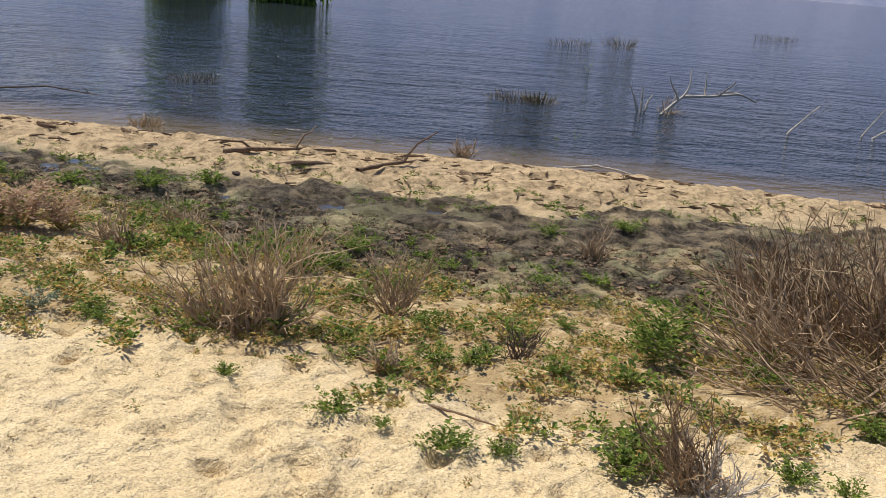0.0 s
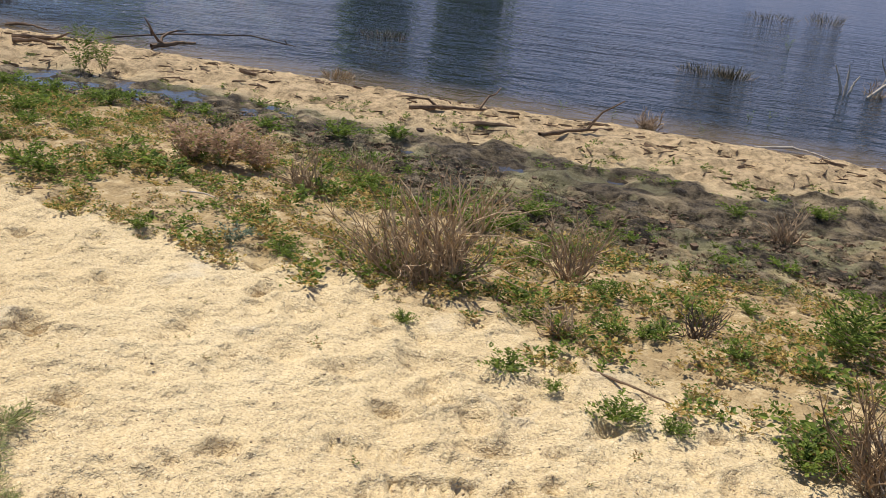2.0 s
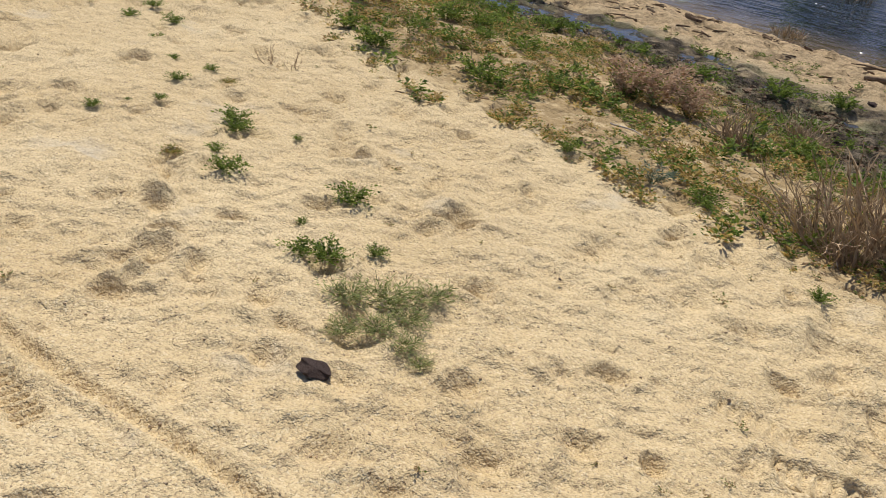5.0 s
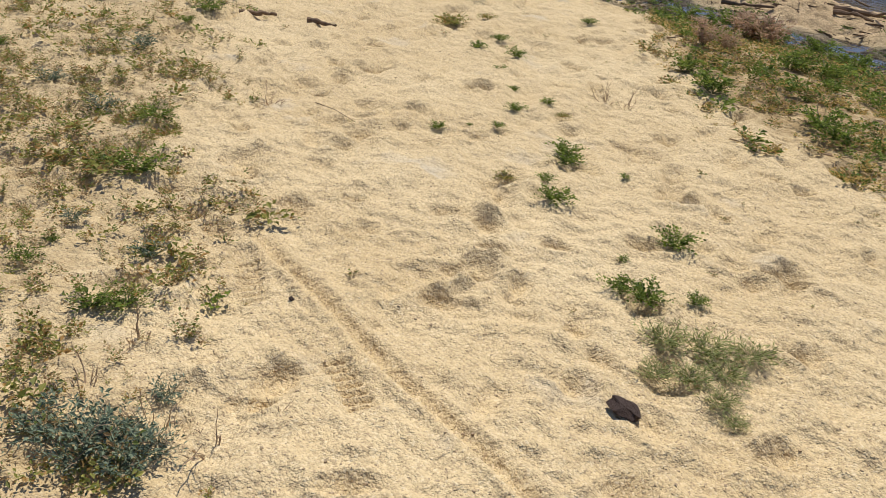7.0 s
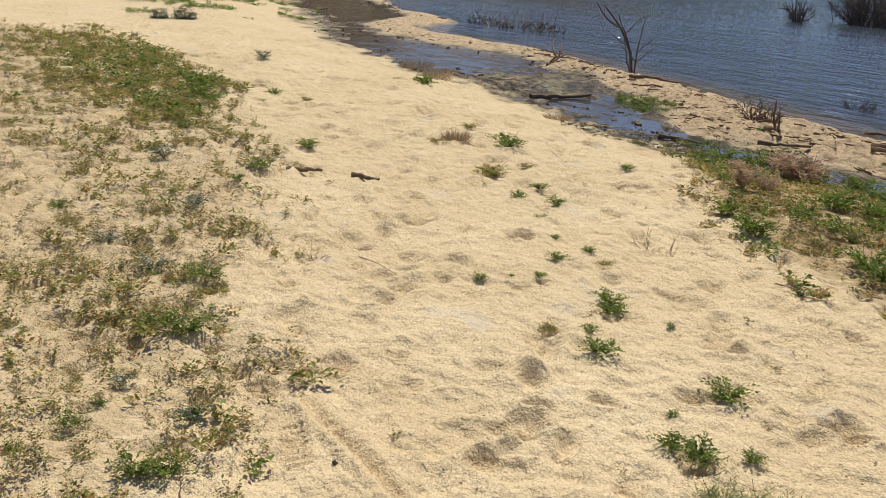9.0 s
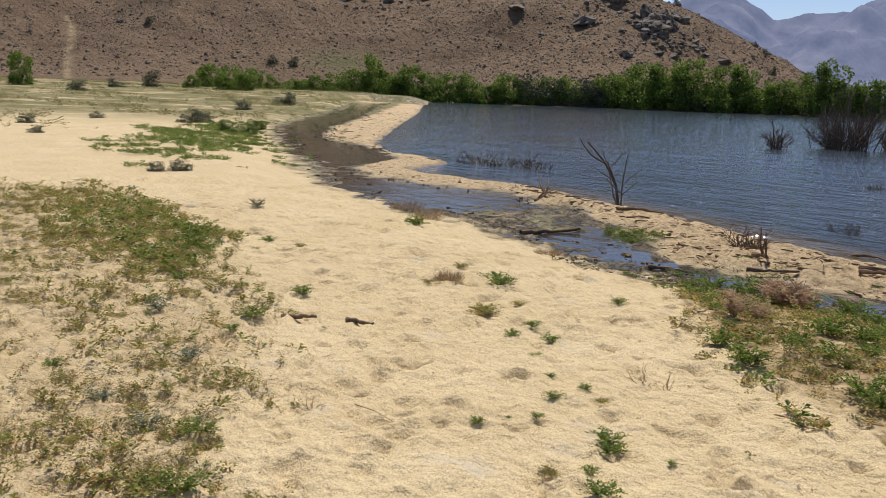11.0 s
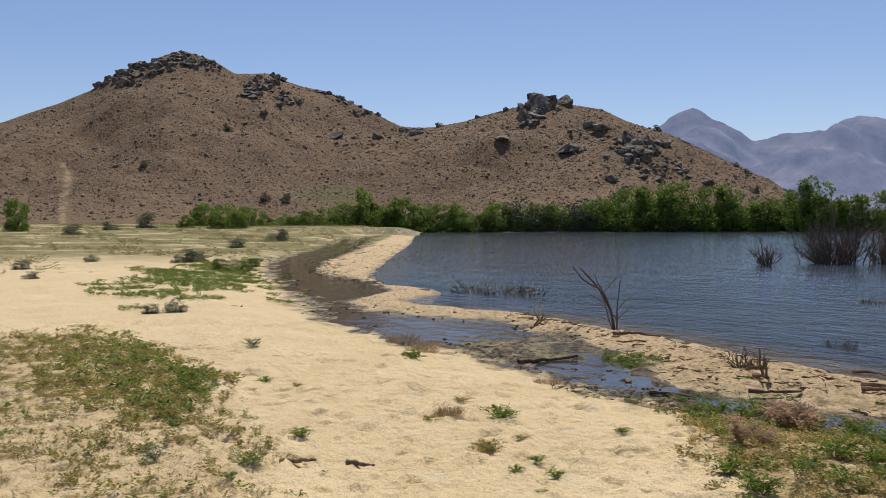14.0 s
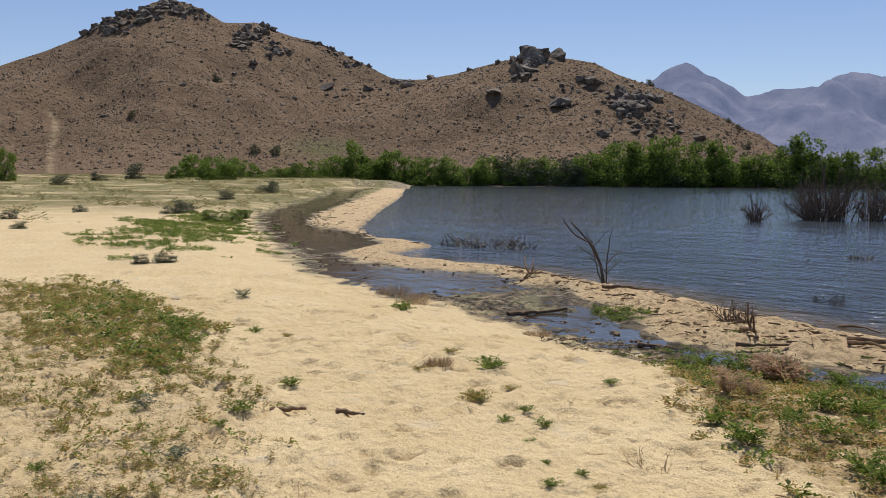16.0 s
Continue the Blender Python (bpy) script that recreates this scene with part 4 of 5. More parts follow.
sprinkle("grass_patch", "bright green patch beside the wet channel", "weeds", 15000, (-40, -18, 2, 12.5), lambda x, y, r: (np.hypot((x + 29) / 9, (y - 6.9 + 0.30 * (x + 29)) / 2.6) + 0.7 * waves(x, y, 78, 2.5) < 0.75), SMALL, (0.05, 0.12), LEAF_GREEN, 507)
sprinkle("mud_weeds", "small dark green plants on the mud", "weeds", 3500, (-8, 4, 5, 8.5), lambda x, y, r: (abs(land(x, y)[2] - 0.1) < 0.5) & (waves(x, y, 79, 0.8) > 0.05), SMALL, (0.025, 0.06), LEAF_GREEN, 508)
sprinkle("pool_weeds", "green weeds on a bar in the pool", "weeds", 260, (-10.8, -9.4, 7.9, 8.9), lambda x, y, r: np.hypot((x + 10.1) / 0.6, (y - 8.4) / 0.4) + 0.3 * waves(x, y, 80, 0.5) < 0.9, SMALL, (0.05, 0.10), LEAF_GREEN, 509)
sprinkle("strip_seedlings", "tiny seedlings and dry leaves on the sand", "weeds", 900, (-9, 1.5, 0.6, 5.0), lambda x, y, r: r.rand(len(x)) < np.exp(-abs(y - np.interp(x, *zip(*STRIP_EDGE))) / 0.5) + 0.10, SMALL, (0.012, 0.03), LEAF_RUST, 510)
MEADOW_TUFT = [rosette(np.random.RandomState(420 + k), 7, 3, 0.45, 0.8, 0.28, 0.5) for k in range(4)]


def meadow_zone(x, y, rng):
    h, shore, bed, side = land(x, y)
    d = np.hypot(x, y)
    share = ease((d - 24) / 22) * ease(0.36 + 1.6 * waves(x, y * 2.5, 81, 26, 3))
    return (side > 0) & (bed > 1.0) & (x < -18) & (np.degrees(np.arctan2(-x, y)) < 90) & (rng.rand(len(x)) < share)


sprinkle("meadow", "dry olive meadow grass and low herbs on sand flats", "grass", 32000, (-215, -22, -2, 95), meadow_zone, MEADOW_TUFT, (0.14, 0.36), MEADOW, 511)
sprinkle("shore_sedge", "dark sedge and debris along the channel", "grass", 4000, (-110, -26, 8, 60), lambda x, y, r: (abs(land(x, y)[2]) < 0.9) & (r.rand(len(x)) < 0.9), MEADOW_TUFT, (0.10, 0.25), LEAF_DARK, 512)


# ---------------------------------------------------------------- pebbles, clods, chips
def chip(rng, flat=0.6):
    c = np.array([(x, y, z) for z in (-1, 1) for x, y in ((-1, -1), (1, -1), (1, 1), (-1, 1))], float)
    c = c * (1, rng.uniform(0.5, 1), flat) * 0.5 + rng.normal(0, 0.13, (8, 3))
    return c, np.array([(3, 2, 1, 0), (4, 5, 6, 7), (0, 1, 5, 4), (1, 2, 6, 5), (2, 3, 7, 6), (3, 0, 4, 7)])


CHIPS = [chip(np.random.RandomState(430 + k)) for k in range(6)]
SPLINTERS = [(chip(np.random.RandomState(440 + k), 0.3)[0] * (1, 0.07, 0.2), CHIPS[0][1]) for k in range(5)]
sprinkle("gravel", "coarse sand grains and tiny pebbles", "gravel", 26000, (-7, 1.5, 0.2, 4.5), lambda x, y, r: (r.rand(len(x)) < np.clip(3.2 / (x * x + y * y), 0.05, 1)) & (waves(x, y, 90, 0.6) > -0.5), CHIPS, (0.0025, 0.007), PEBBLE, 520)
sprinkle("mud_clods", "dark clods and rotting plant bits on the mud", "debris", 16000, (-9, 4, 4.8, 9), lambda x, y, r: (land(x, y)[2] < 0.6) & (land(x, y)[3] > 0) & (waves(x, y, 91, 0.7) > -0.35), CHIPS, (0.010, 0.034), LOG, 521)
sprinkle("mud_litter", "rotting brown and dark leaves on the mud", "debris", 9000, (-9, 4, 4.8, 9), lambda x, y, r: (land(x, y)[2] < 0.7) & (land(x, y)[3] > 0) & (waves(x, y, 94, 0.5) > -0.25), SMALL, (0.018, 0.045), MUD_LEAF, 525)
sprinkle("bank_litter", "twigs and bark chips strewn on the sand bank", "debris", 9000, (-16, 5, 7.4, 11.4), lambda x, y, r: (land(x, y)[3] < 0) & (land(x, y)[1] > 0.1) & (land(x, y)[2] > 0.05) & (waves(x, y, 92, 0.9) > -0.2), SPLINTERS, (0.04, 0.17), LOG, 522)
sprinkle("pool_debris", "dark waterlogged bits lying in the pools", "debris", 15000, (-40, -7, 6.5, 17), lambda x, y, r: (abs(land(x, y)[2] + 0.1) < 0.55) & (waves(x, y, 93, 1.3) > 0.05), CHIPS + SPLINTERS, (0.012, 0.05), LOG, 523, 0.0, STREAM)
sprinkle("spit_litter", "dark twigs and bark strewn over the far sand spit", "debris", 6000, (-70, -16, 8.0, 40), lambda x, y, r: (land(x, y)[3] < 0) & (land(x, y)[1] > 0) & (land(x, y)[2] > 0) & (waves(x, y, 95, 1.6) > -0.1), SPLINTERS, (0.06, 0.26), LOG, 526)
sprinkle("strip_straw", "broken dry stems lying among the weeds", "debris", 3200, (-6, 3.5, 2.6, 7.0), lambda x, y, r: strip_zone(x, y, r, 0.0), SPLINTERS, (0.03, 0.10), STEM_GREY, 524)

# ---------------------------------------------------------------- driftwood, logs, stones
def log(points, thick, material, label, name="driftwood_log", branches=0, seed=1, sink=0.0):
    """A crooked length of wood through the points (x, y, height over the ground)."""
    rng = np.random.RandomState(seed)
    base = np.array(on_ground(points[0][0], points[0][1], sink))
    p = np.array([(x, y, max(on_ground(x, y)[2], WATER) + h) for x, y, h in points])
    f = np.linspace(0, len(p) - 1, len(p) * 4)
    q = np.stack([np.interp(f, range(len(p)), p[:, k]) for k in range(3)], 1) + rng.normal(0, thick * 0.10, (len(f), 3))
    ob = thing(name, base, label, "driftwood", "driftwood")
    r = np.linspace(thick, thick * 0.45, len(f)) * rng.uniform(0.5, 0.85, len(f))
    part("trunk", tube(q - base, r, 7), material, ob)
    for _ in range(branches):
        k = rng.randint(2, len(q) - 1)
        b = bent(rng, q[k] - base, (rng.normal(0, 1), rng.normal(0, 0.7), rng.uniform(0.4, 1.5)), rng.uniform(0.4, 1.0) * thick * 14, 4, 0.25)
        part("branch", tube(b, np.linspace(thick * 0.45, thick * 0.15, len(b)), 5), material, ob)
    return ob


log([(-0.72, 8.15, 0.03), (-0.4, 8.5, 0.04), (-0.07, 8.85, 0.03)], 0.035, LOG, "long dark bark-covered branch on the sand bank", seed=1, branches=1)
log([(-2.05, 8.5, 0.02), (-1.6, 8.75, 0.03), (-1.2, 9.0, 0.02)], 0.035, LOG, "dark waterlogged branch on the bank", seed=2, branches=2)
log([(-1.5, 8.25, 0.0), (-1.18, 8.3, 0.03), (-0.95, 8.35, 0.01)], 0.045, LOG, "short dark log half sunk in sand", seed=3)
log([(1.40, 9.72, 0.02), (1.8, 9.85, 0.05), (2.0, 9.75, 0.04), (2.2, 9.6, 0.01)], 0.022, DRIFT, "pale bleached curved stick at the waterline", name="driftwood_stick", seed=4)
log([(-7.43, 7.85, 0.05), (-7.2, 8.0, 0.05), (-6.98, 8.2, 0.04)], 0.04, LOG, "dark log beside the narrow pool", seed=5)
log([(-6.86, 9.07, 0.03), (-6.5, 9.2, 0.05), (-6.2, 9.3, 0.03)], 0.045, LOG, "dark log on the sand bank", seed=6, branches=1)
log([(-5.9, 10.4, 0.03), (-5.7, 10.7, 0.06), (-5.6, 11.0, 0.05)], 0.05, LOG, "thick dark branch at the waterline", seed=7, branches=2)
log([(-6.6, 10.5, 0.03), (-6.0, 10.9, 0.12), (-5.0, 11.4, 0.18), (-4.4, 11.5, 0.10)], 0.022, STEM_DARK, "thin bare branch reaching over the water", name="driftwood_stick", seed=8, branches=2)
log([(-7.93, 8.5, 0.03), (-7.6, 8.35, 0.06), (-7.42, 8.2, 0.03)], 0.045, LOG, "rough dark driftwood lump on the bank", seed=9, branches=2)
log([(-8.11, 10.6, 0.01), (-7.8, 10.6, 0.05), (-7.43, 10.54, 0.02)], 0.035, LOG, "dark branch lying in the shallows", seed=10)
log([(-6.74, 8.9, 0.02), (-6.5, 8.95, 0.05), (-6.25, 8.95, 0.03)], 0.045, LOG, "dark rotten log on the bank", seed=11)
log([(-11.95, 9.62, 0.05), (-11.7, 9.9, 0.06), (-11.42, 10.2, 0.05)], 0.05, LOG, "brown log by the dead tree", seed=12)
log([(-10.75, 6.9, 0.04), (-10.8, 7.4, 0.06), (-10.75, 7.95, 0.05)], 0.06, LOG, "waterlogged log across the pool", seed=13)
log([(-8.15, 7.0, 0.04), (-7.95, 7.2, 0.05), (-7.7, 7.3, 0.03)], 0.04, LOG, "muddy log in the narrow channel", seed=14)
log([(-13.9, 9.3, 0.03), (-14.2, 9.7, 0.10), (-14.5, 10.1, 0.06)], 0.05, LOG, "dark driftwood on the spit", seed=15, branches=3)
log([(-6.36, 1.90, 0.022), (-6.32, 2.02, 0.026), (-6.27, 2.14, 0.022)], 0.036, LOG, "short dark brown stick lying on sand", name="stick", seed=16)
log([(-6.06, 2.30, 0.02), (-5.97, 2.36, 0.024), (-5.87, 2.42, 0.02)], 0.034, LOG, "short dark stick with a pale broken end", name="stick", seed=17)
log([(-4.46, 1.68, 0.006), (-4.30, 1.73, 0.012), (-4.10, 1.75, 0.006)], 0.003, LOG, "thin dark twig on sand", name="twig", seed=18)
log([(-3.79, 1.98, 0.005), (-3.80, 2.08, 0.010), (-3.82, 2.16, 0.005)], 0.0025, STEM_GREY, "thin dry twig on sand", name="twig", seed=19)
log([(0.05, 3.25, 0.01), (0.2, 3.17, 0.015), (0.35, 3.1, 0.01)], 0.010, LOG, "crooked brown twig among small weeds", name="twig", seed=20)
log([(-2.40, 4.5, 0.02), (-2.25, 4.53, 0.03), (-2.15, 4.5, 0.02)], 0.008, DRIFT, "bleached pale stick among weeds", name="twig", seed=21)
# driftwood that stands in the lake
log([(3.6, 14.8, 0.0), (3.95, 15.0, 0.30), (4.5, 15.4, 0.30), (5.2, 15.9, 0.33), (5.6, 16.2, 0.18)], 0.045, DRIFT, "bleached fallen branch rising from the water", name="driftwood_branch", branches=6, seed=22)
for k, (dx, top) in enumerate(((-0.18, 0.42), (-0.02, 0.46), (0.12, 0.30))):
    log([(3.3 + dx * 0.3, 14.9, -0.05), (3.3 + dx * 0.7, 14.92, top * 0.5), (3.3 + dx * 1.3, 14.95, top)], 0.035, DRIFT, "bleached dead stump prong standing in water", name="driftwood_stump", seed=23 + k)
for k, (x, y, dx, h) in enumerate(((5.35, 13.9, 0.5, 0.45), (6.7, 14.3, 0.35, 0.42), (6.8, 14.2, 0.6, 0.30), (3.75, 14.9, 0.12, 0.4), (-21.9, 13.2, 0.4, 0.5))):
    log([(x, y, -0.05), (x + dx * 0.6, y + 0.05, h * 0.6), (x + dx, y + 0.1, h)], 0.022, DRIFT, "bare pale stick slanting out of the lake", name="driftwood_stick", seed=30 + k)
for k in range(5):
    dead_bush(-21.6 + 0.45 * k - 1.0, 13.0 + 0.25 * k, 0.75, "tangle of dead branches in the shallows", 30, 2.2, 0.014, 0.35, (0.5 * (k - 2), 0), 150 + k, DRIFT if k % 2 else STEM_DARK, "branch_tangle", 4, 0.4)
dead_bush(3.75, 15.1, 0.45, "dry brush caught on driftwood", 45, 1.1, 0.006, 0.1, (0.9, 0.3), 160)


def boulder(rng, detail=2, rough=0.28):
    bm = bmesh.new()
    for p in rng.normal(0, 1, (15, 3)):
        bm.verts.new(Vector(p / np.linalg.norm(p) * rng.uniform(0.75, 1.0)))
    hull = bmesh.ops.convex_hull(bm, input=bm.verts)
    bmesh.ops.delete(bm, geom=[v for v in hull["geom_interior"] if isinstance(v, bmesh.types.BMVert)], context="VERTS")
    bmesh.ops.bevel(bm, geom=list(bm.edges), offset=0.05, segments=1, affect="EDGES")
    bmesh.ops.triangulate(bm, faces=bm.faces)
    bmesh.ops.subdivide_edges(bm, edges=[e for e in bm.edges if e.calc_length() > 0.25], cuts=detail - 1)
    shift = Vector(rng.uniform(0, 20, 3))
    for v in bm.verts:
        v.co = v.co * (1 + rough * noise.noise(v.co * 1.9 + shift) + 0.5 * rough * noise.noise(v.co * 5.0 + shift))
        v.co = Vector((v.co.x, v.co.y * 0.85, v.co.z * 0.78))
    return bm


def stone_mesh(name, seed, material, detail=3):
    bm = boulder(np.random.RandomState(seed), detail)
    me = bpy.data.meshes.new(name)
    bm.to_mesh(me), bm.free()
    me.materials.append(material)
    return me


STONES = [stone_mesh("stone", 600 + k, STONE) for k in range(3)]
for x, y, r, turn, label in ((-1.64, 1.475, 0.072, 40, "dark brown angular stone on the sand"), (-1.15, 1.5, 0.012, 0, "small dark pebble on the sand"), (-0.075, 2.61, 0.014, 0, "small dark pebble on the sand"), (-2.58, 0.815, 0.014, 0, "small greenish pebble in a rut"),
                             (1.75, 3.75, 0.045, 0, "pale round stone under dead stems"), (-8.99, 7.35, 0.07, 0, "dark stone in the channel"), (-7.92, 7.15, 0.10, 0, "dark muddy lump beside the pool"), (-1.52, 2.62, 0.009, 0, "small dark pebble on the sand"), (-1.8, 8.0, 0.06, 20, "dark stone in the mud")):
    ob = tagged(new("stone", STONES[int(abs(x) * 10) % 3]), label, "stone")
    ob.matrix_basis = pose(*on_ground(x, y, -r * 0.28), 0, 12, turn) @ Matrix.Diagonal((r, r * 0.85, r * 0.55, 1))


# ---------------------------------------------------------------- bare tree on the shore, drowned bushes, trees
STEM_BROWN = wood_material("drowned_stem", (0.075, 0.055, 0.042), (0.21, 0.155, 0.115))


def branchy(rng, base, way, length, thick, depth, out, wander=0.16):
    p = bent(rng, base, way, length, 6, wander)
    out.append(tube(p, np.linspace(thick, thick * 0.4, len(p)), 5 if depth > 1 else 4))
    if depth:
        for _ in range(rng.randint(2, 5)):
            k = rng.randint(2, 6)
            branchy(rng, p[k], p[k] - p[k - 1] + rng.normal(0, 0.55, 3) * np.linalg.norm(p[k] - p[k - 1]), length * rng.uniform(0.35, 0.6), thick * 0.5, depth - 1, out, wander)


def bare_tree(x, y, stems, label, name="bare_tree", seed=1, brush=0, high=2.0, wide=1.0):
    rng = np.random.RandomState(seed)
    ob = thing(name, on_ground(x, y), label, "tree", "bare trees")
    for dx, dy, wx, wz, length, thick, depth in stems:
        out = []
        branchy(rng, (dx, dy, -0.08), (wx, 0.05, wz), length, thick * (0.6 if depth > 2 else 1.0), depth, out, 0.11)
        part("limb", join(out), STEM_DARK, ob)
    if brush:
        for part_name, shape in zip(("stemwood", "brushwood"), twigs(rng, brush, high * 0.9, 0.8, 0.026, wide * 0.8, (0, 0), 8, 0.22)):
            tagged(part(part_name, shape, STEM_BROWN, ob), kind="stuff")
    return ob


bare_tree(-13.0, 10.55, [(0, 0, -0.30, 1, 1.45, 0.040, 1), (-0.03, 0, -0.75, 1, 1.05, 0.022, 1), (0.05, 0, -0.22, 1, 0.95, 0.022, 1)], "small dead leafless tree on the shore bank", seed=701)
bare_tree(-28.6, 32.3, [(0, 0, -0.25, 1, 1.5, 0.04, 2), (0.1, 0, 0.05, 1, 1.2, 0.035, 2), (-0.1, 0, -0.6, 1, 1.1, 0.03, 2), (0.1, 0, 0.5, 1, 0.9, 0.03, 2)], "drowned leafless bush standing in the lake", "drowned_bush", 702, 30, 1.3, 0.35)
DROWNED = [(-1.5, -0.4, -0.5, 1, 1.6, 0.04, 3), (-0.9, 0.2, -0.5, 1, 2.0, 0.05, 3), (-0.2, 0, -0.15, 1, 2.6, 0.07, 3), (0, 0, 0.1, 1, 2.8, 0.08, 3), (0.3, 0.2, 0.35, 1, 2.7, 0.06, 3), (0.9, 0.3, 0.3, 1, 2.3, 0.05, 3),
           (1.2, 0.4, 0.4, 1, 1.9, 0.05, 3), (0.5, 0, 0.0, 1, 2.7, 0.06, 3), (-0.5, 0, -0.3, 1, 2.2, 0.05, 3), (1.5, 0.5, 0.15, 1, 1.8, 0.04, 3)]
bare_tree(-28.2, 36.4, DROWNED, "large drowned leafless brown bush in the lake", "drowned_bush", 703, 150, 2.8, 1.1)
bare_tree(-26.8, 38.5, DROWNED[6:], "large drowned leafless brown bush in the lake", "drowned_bush", 704, 80, 2.5, 0.8)


def crown(rng, clumps, per, leaf, wide=0.5, low=0.02, taper=0.6):
    """Leaf clumps over a rounded uneven body: unit height, `wide` in radius."""
    at, way = [], []
    for k in range(clumps):
        z = low + (1 - low) * (rng.rand() ** 1.15 if k % 4 else 0.10 * rng.rand())
        reach = wide * (1 - taper * max(0.0, z - 0.35) ** 1.5) * rng.uniform(0.35, 1.05)
        a = rng.uniform(0, 2 * np.pi)
        c = np.array((math.cos(a) * reach, math.sin(a) * reach, z))
        s = rng.uniform(0.09, 0.21)
        d = rng.normal(0, 1, (per, 3))
        d /= np.linalg.norm(d, axis=1, keepdims=True)
        at.append(c + d * s * rng.uniform(0.5, 1.0, (per, 1)) * (1, 1, 0.85))
        way.append(d + rng.normal(0, 0.8, (per, 3)))
    at, way = np.concatenate(at), np.concatenate(way)
    return leaves(at, way, leaf * rng.uniform(0.6, 1.2, len(at)), leaf * 0.7, rng, 1.0)


def limbs(rng, wide=0.4):
    out = [tube(bent(rng, (0, 0, -0.03), (0.05, 0, 1), 0.7, 6, 0.08), np.linspace(0.028, 0.008, 7), 6)]
    for _ in range(9):
        a = rng.uniform(0, 6.28)
        out.append(tube(bent(rng, (0, 0, rng.uniform(0.02, 0.35)), (math.cos(a) * wide * 1.6, math.sin(a) * wide * 1.6, 1), rng.uniform(0.3, 0.6), 5, 0.12), np.linspace(0.013, 0.004, 6), 5))
    return join(out)


CROWNS = [mesh_of("crown", *crown(np.random.RandomState(800 + k), 32, 110, 0.066, 0.46 + 0.07 * (k % 3)), LEAF_WILLOW) for k in range(5)]
THICK = mesh_of("crown", *crown(np.random.RandomState(830), 170, 60, 0.06, 0.5, 0.02, 0.3), LEAF_WILLOW)
DARK_CROWNS = [mesh_of("crown", *crown(np.random.RandomState(810 + k), 70, 40, 0.06, 0.5), LEAF_DARK) for k in range(2)]
BRANCHES = [mesh_of("trunk", *limbs(np.random.RandomState(820 + k)), BARK) for k in range(3)]


def tree(x, y, high, label, category="tree", group="", k=0, squat=1.0, dark=False, z=None, thick=False):
    at = on_ground(x, y) if z is None else (x, y, z)
    ob = thing("willow" if not dark else "shrub", at, label, category, group, (k * 73) % 360)
    ob.scale = (high * squat, high * squat, high)
    part("crown", (DARK_CROWNS[k % 2] if dark else THICK if thick else CROWNS[k % 5]), LEAF_WILLOW, ob)
    part("trunk", BRANCHES[k % 3], BARK, ob)
    return ob


rng = np.random.RandomState(77)


def polar(az, d):
    return -d * math.sin(radians(az)), d * math.cos(radians(az))


# the belt of willows along the far shore: bearing, distance, height angle of the top
BELT = [(75.8, 165, 1.0), (74.6, 168, 1.15), (73.4, 165, 1.2), (72.2, 160, 0.7), (70.7, 160, 0.75), (69.5, 158, 0.75), (68.3, 156, 0.9), (67.2, 152, 1.3), (65.9, 150, 2.0), (64.7, 150, 1.5), (63.6, 148, 1.6),
        (62.4, 146, 1.5), (61.2, 144, 1.35), (60.0, 142, 1.4), (58.9, 134, 0.9), (57.6, 140, 1.2), (56.4, 138, 1.35), (55.0, 138, 1.2), (53.8, 136, 1.1), (52.6, 135, 1.1), (51.4, 134, 1.4), (50.4, 134, 1.6), (49.3, 133, 1.9),
        (48.2, 132, 2.3), (47.5, 131, 2.5), (46.6, 131, 2.2)]
BELT_EAST = [(45.4, 131, 1.5), (44.4, 132, 1.9), (43.4, 132, 2.0), (42.4, 133, 1.7), (41.4, 133, 1.35), (40.4, 132, 1.3), (39.4, 130, 1.7), (38.6, 129, 2.2), (37.6, 128, 1.7), (36.6, 128, 1.4), (35.6, 127, 1.7), (34.4, 127, 1.6),
             (32.5, 130, 1.8), (30.5, 150, 1.7)]
for k, (az, d, el) in enumerate(BELT + BELT_EAST):
    d = 146 + 0.15 * d
    x, y = polar(az, d)
    high = (d * math.tan(radians(el)) + 2.1) * (0.78 + 0.22 * rng.rand())
    tree(x, y, high, "bushy green willow on the far shore", group="willows on the far shore", k=k, squat=1.15 if high < 6 else 0.9, z=-0.3)
    x, y = polar(az + 0.55, d + 6)
    tree(x, y, high * rng.uniform(0.55, 0.85), "bushy green willow on the far shore", group="willows on the far shore", k=k + 3, squat=1.25, z=-0.2)
for k, (az, d, high) in enumerate(((56.0, 167, 5.4), (55.0, 166, 4.5), (53.2, 166, 5.0), (52.2, 165, 4.0), (46.0, 165, 3.8))):
    x, y = polar(az, d)
    tree(x, y, high, "dark grey-green shrub at the far waterline", "shrub", "dark shrubs on the far shore", k, 1.3, True, -0.35)
for k, (az, d, high) in enumerate(((86.4, 130, 3.9), (79.3, 150, 2.4), (77.0, 150, 1.9), (75.2, 140, 2.6), (74.0, 142, 3.0))):
    x, y = polar(az, d)
    tree(x, y, high, "rounded green shrub on the flats", "shrub", "shrubs on the flats", k, 1.25 if k else 0.9, k == 1)
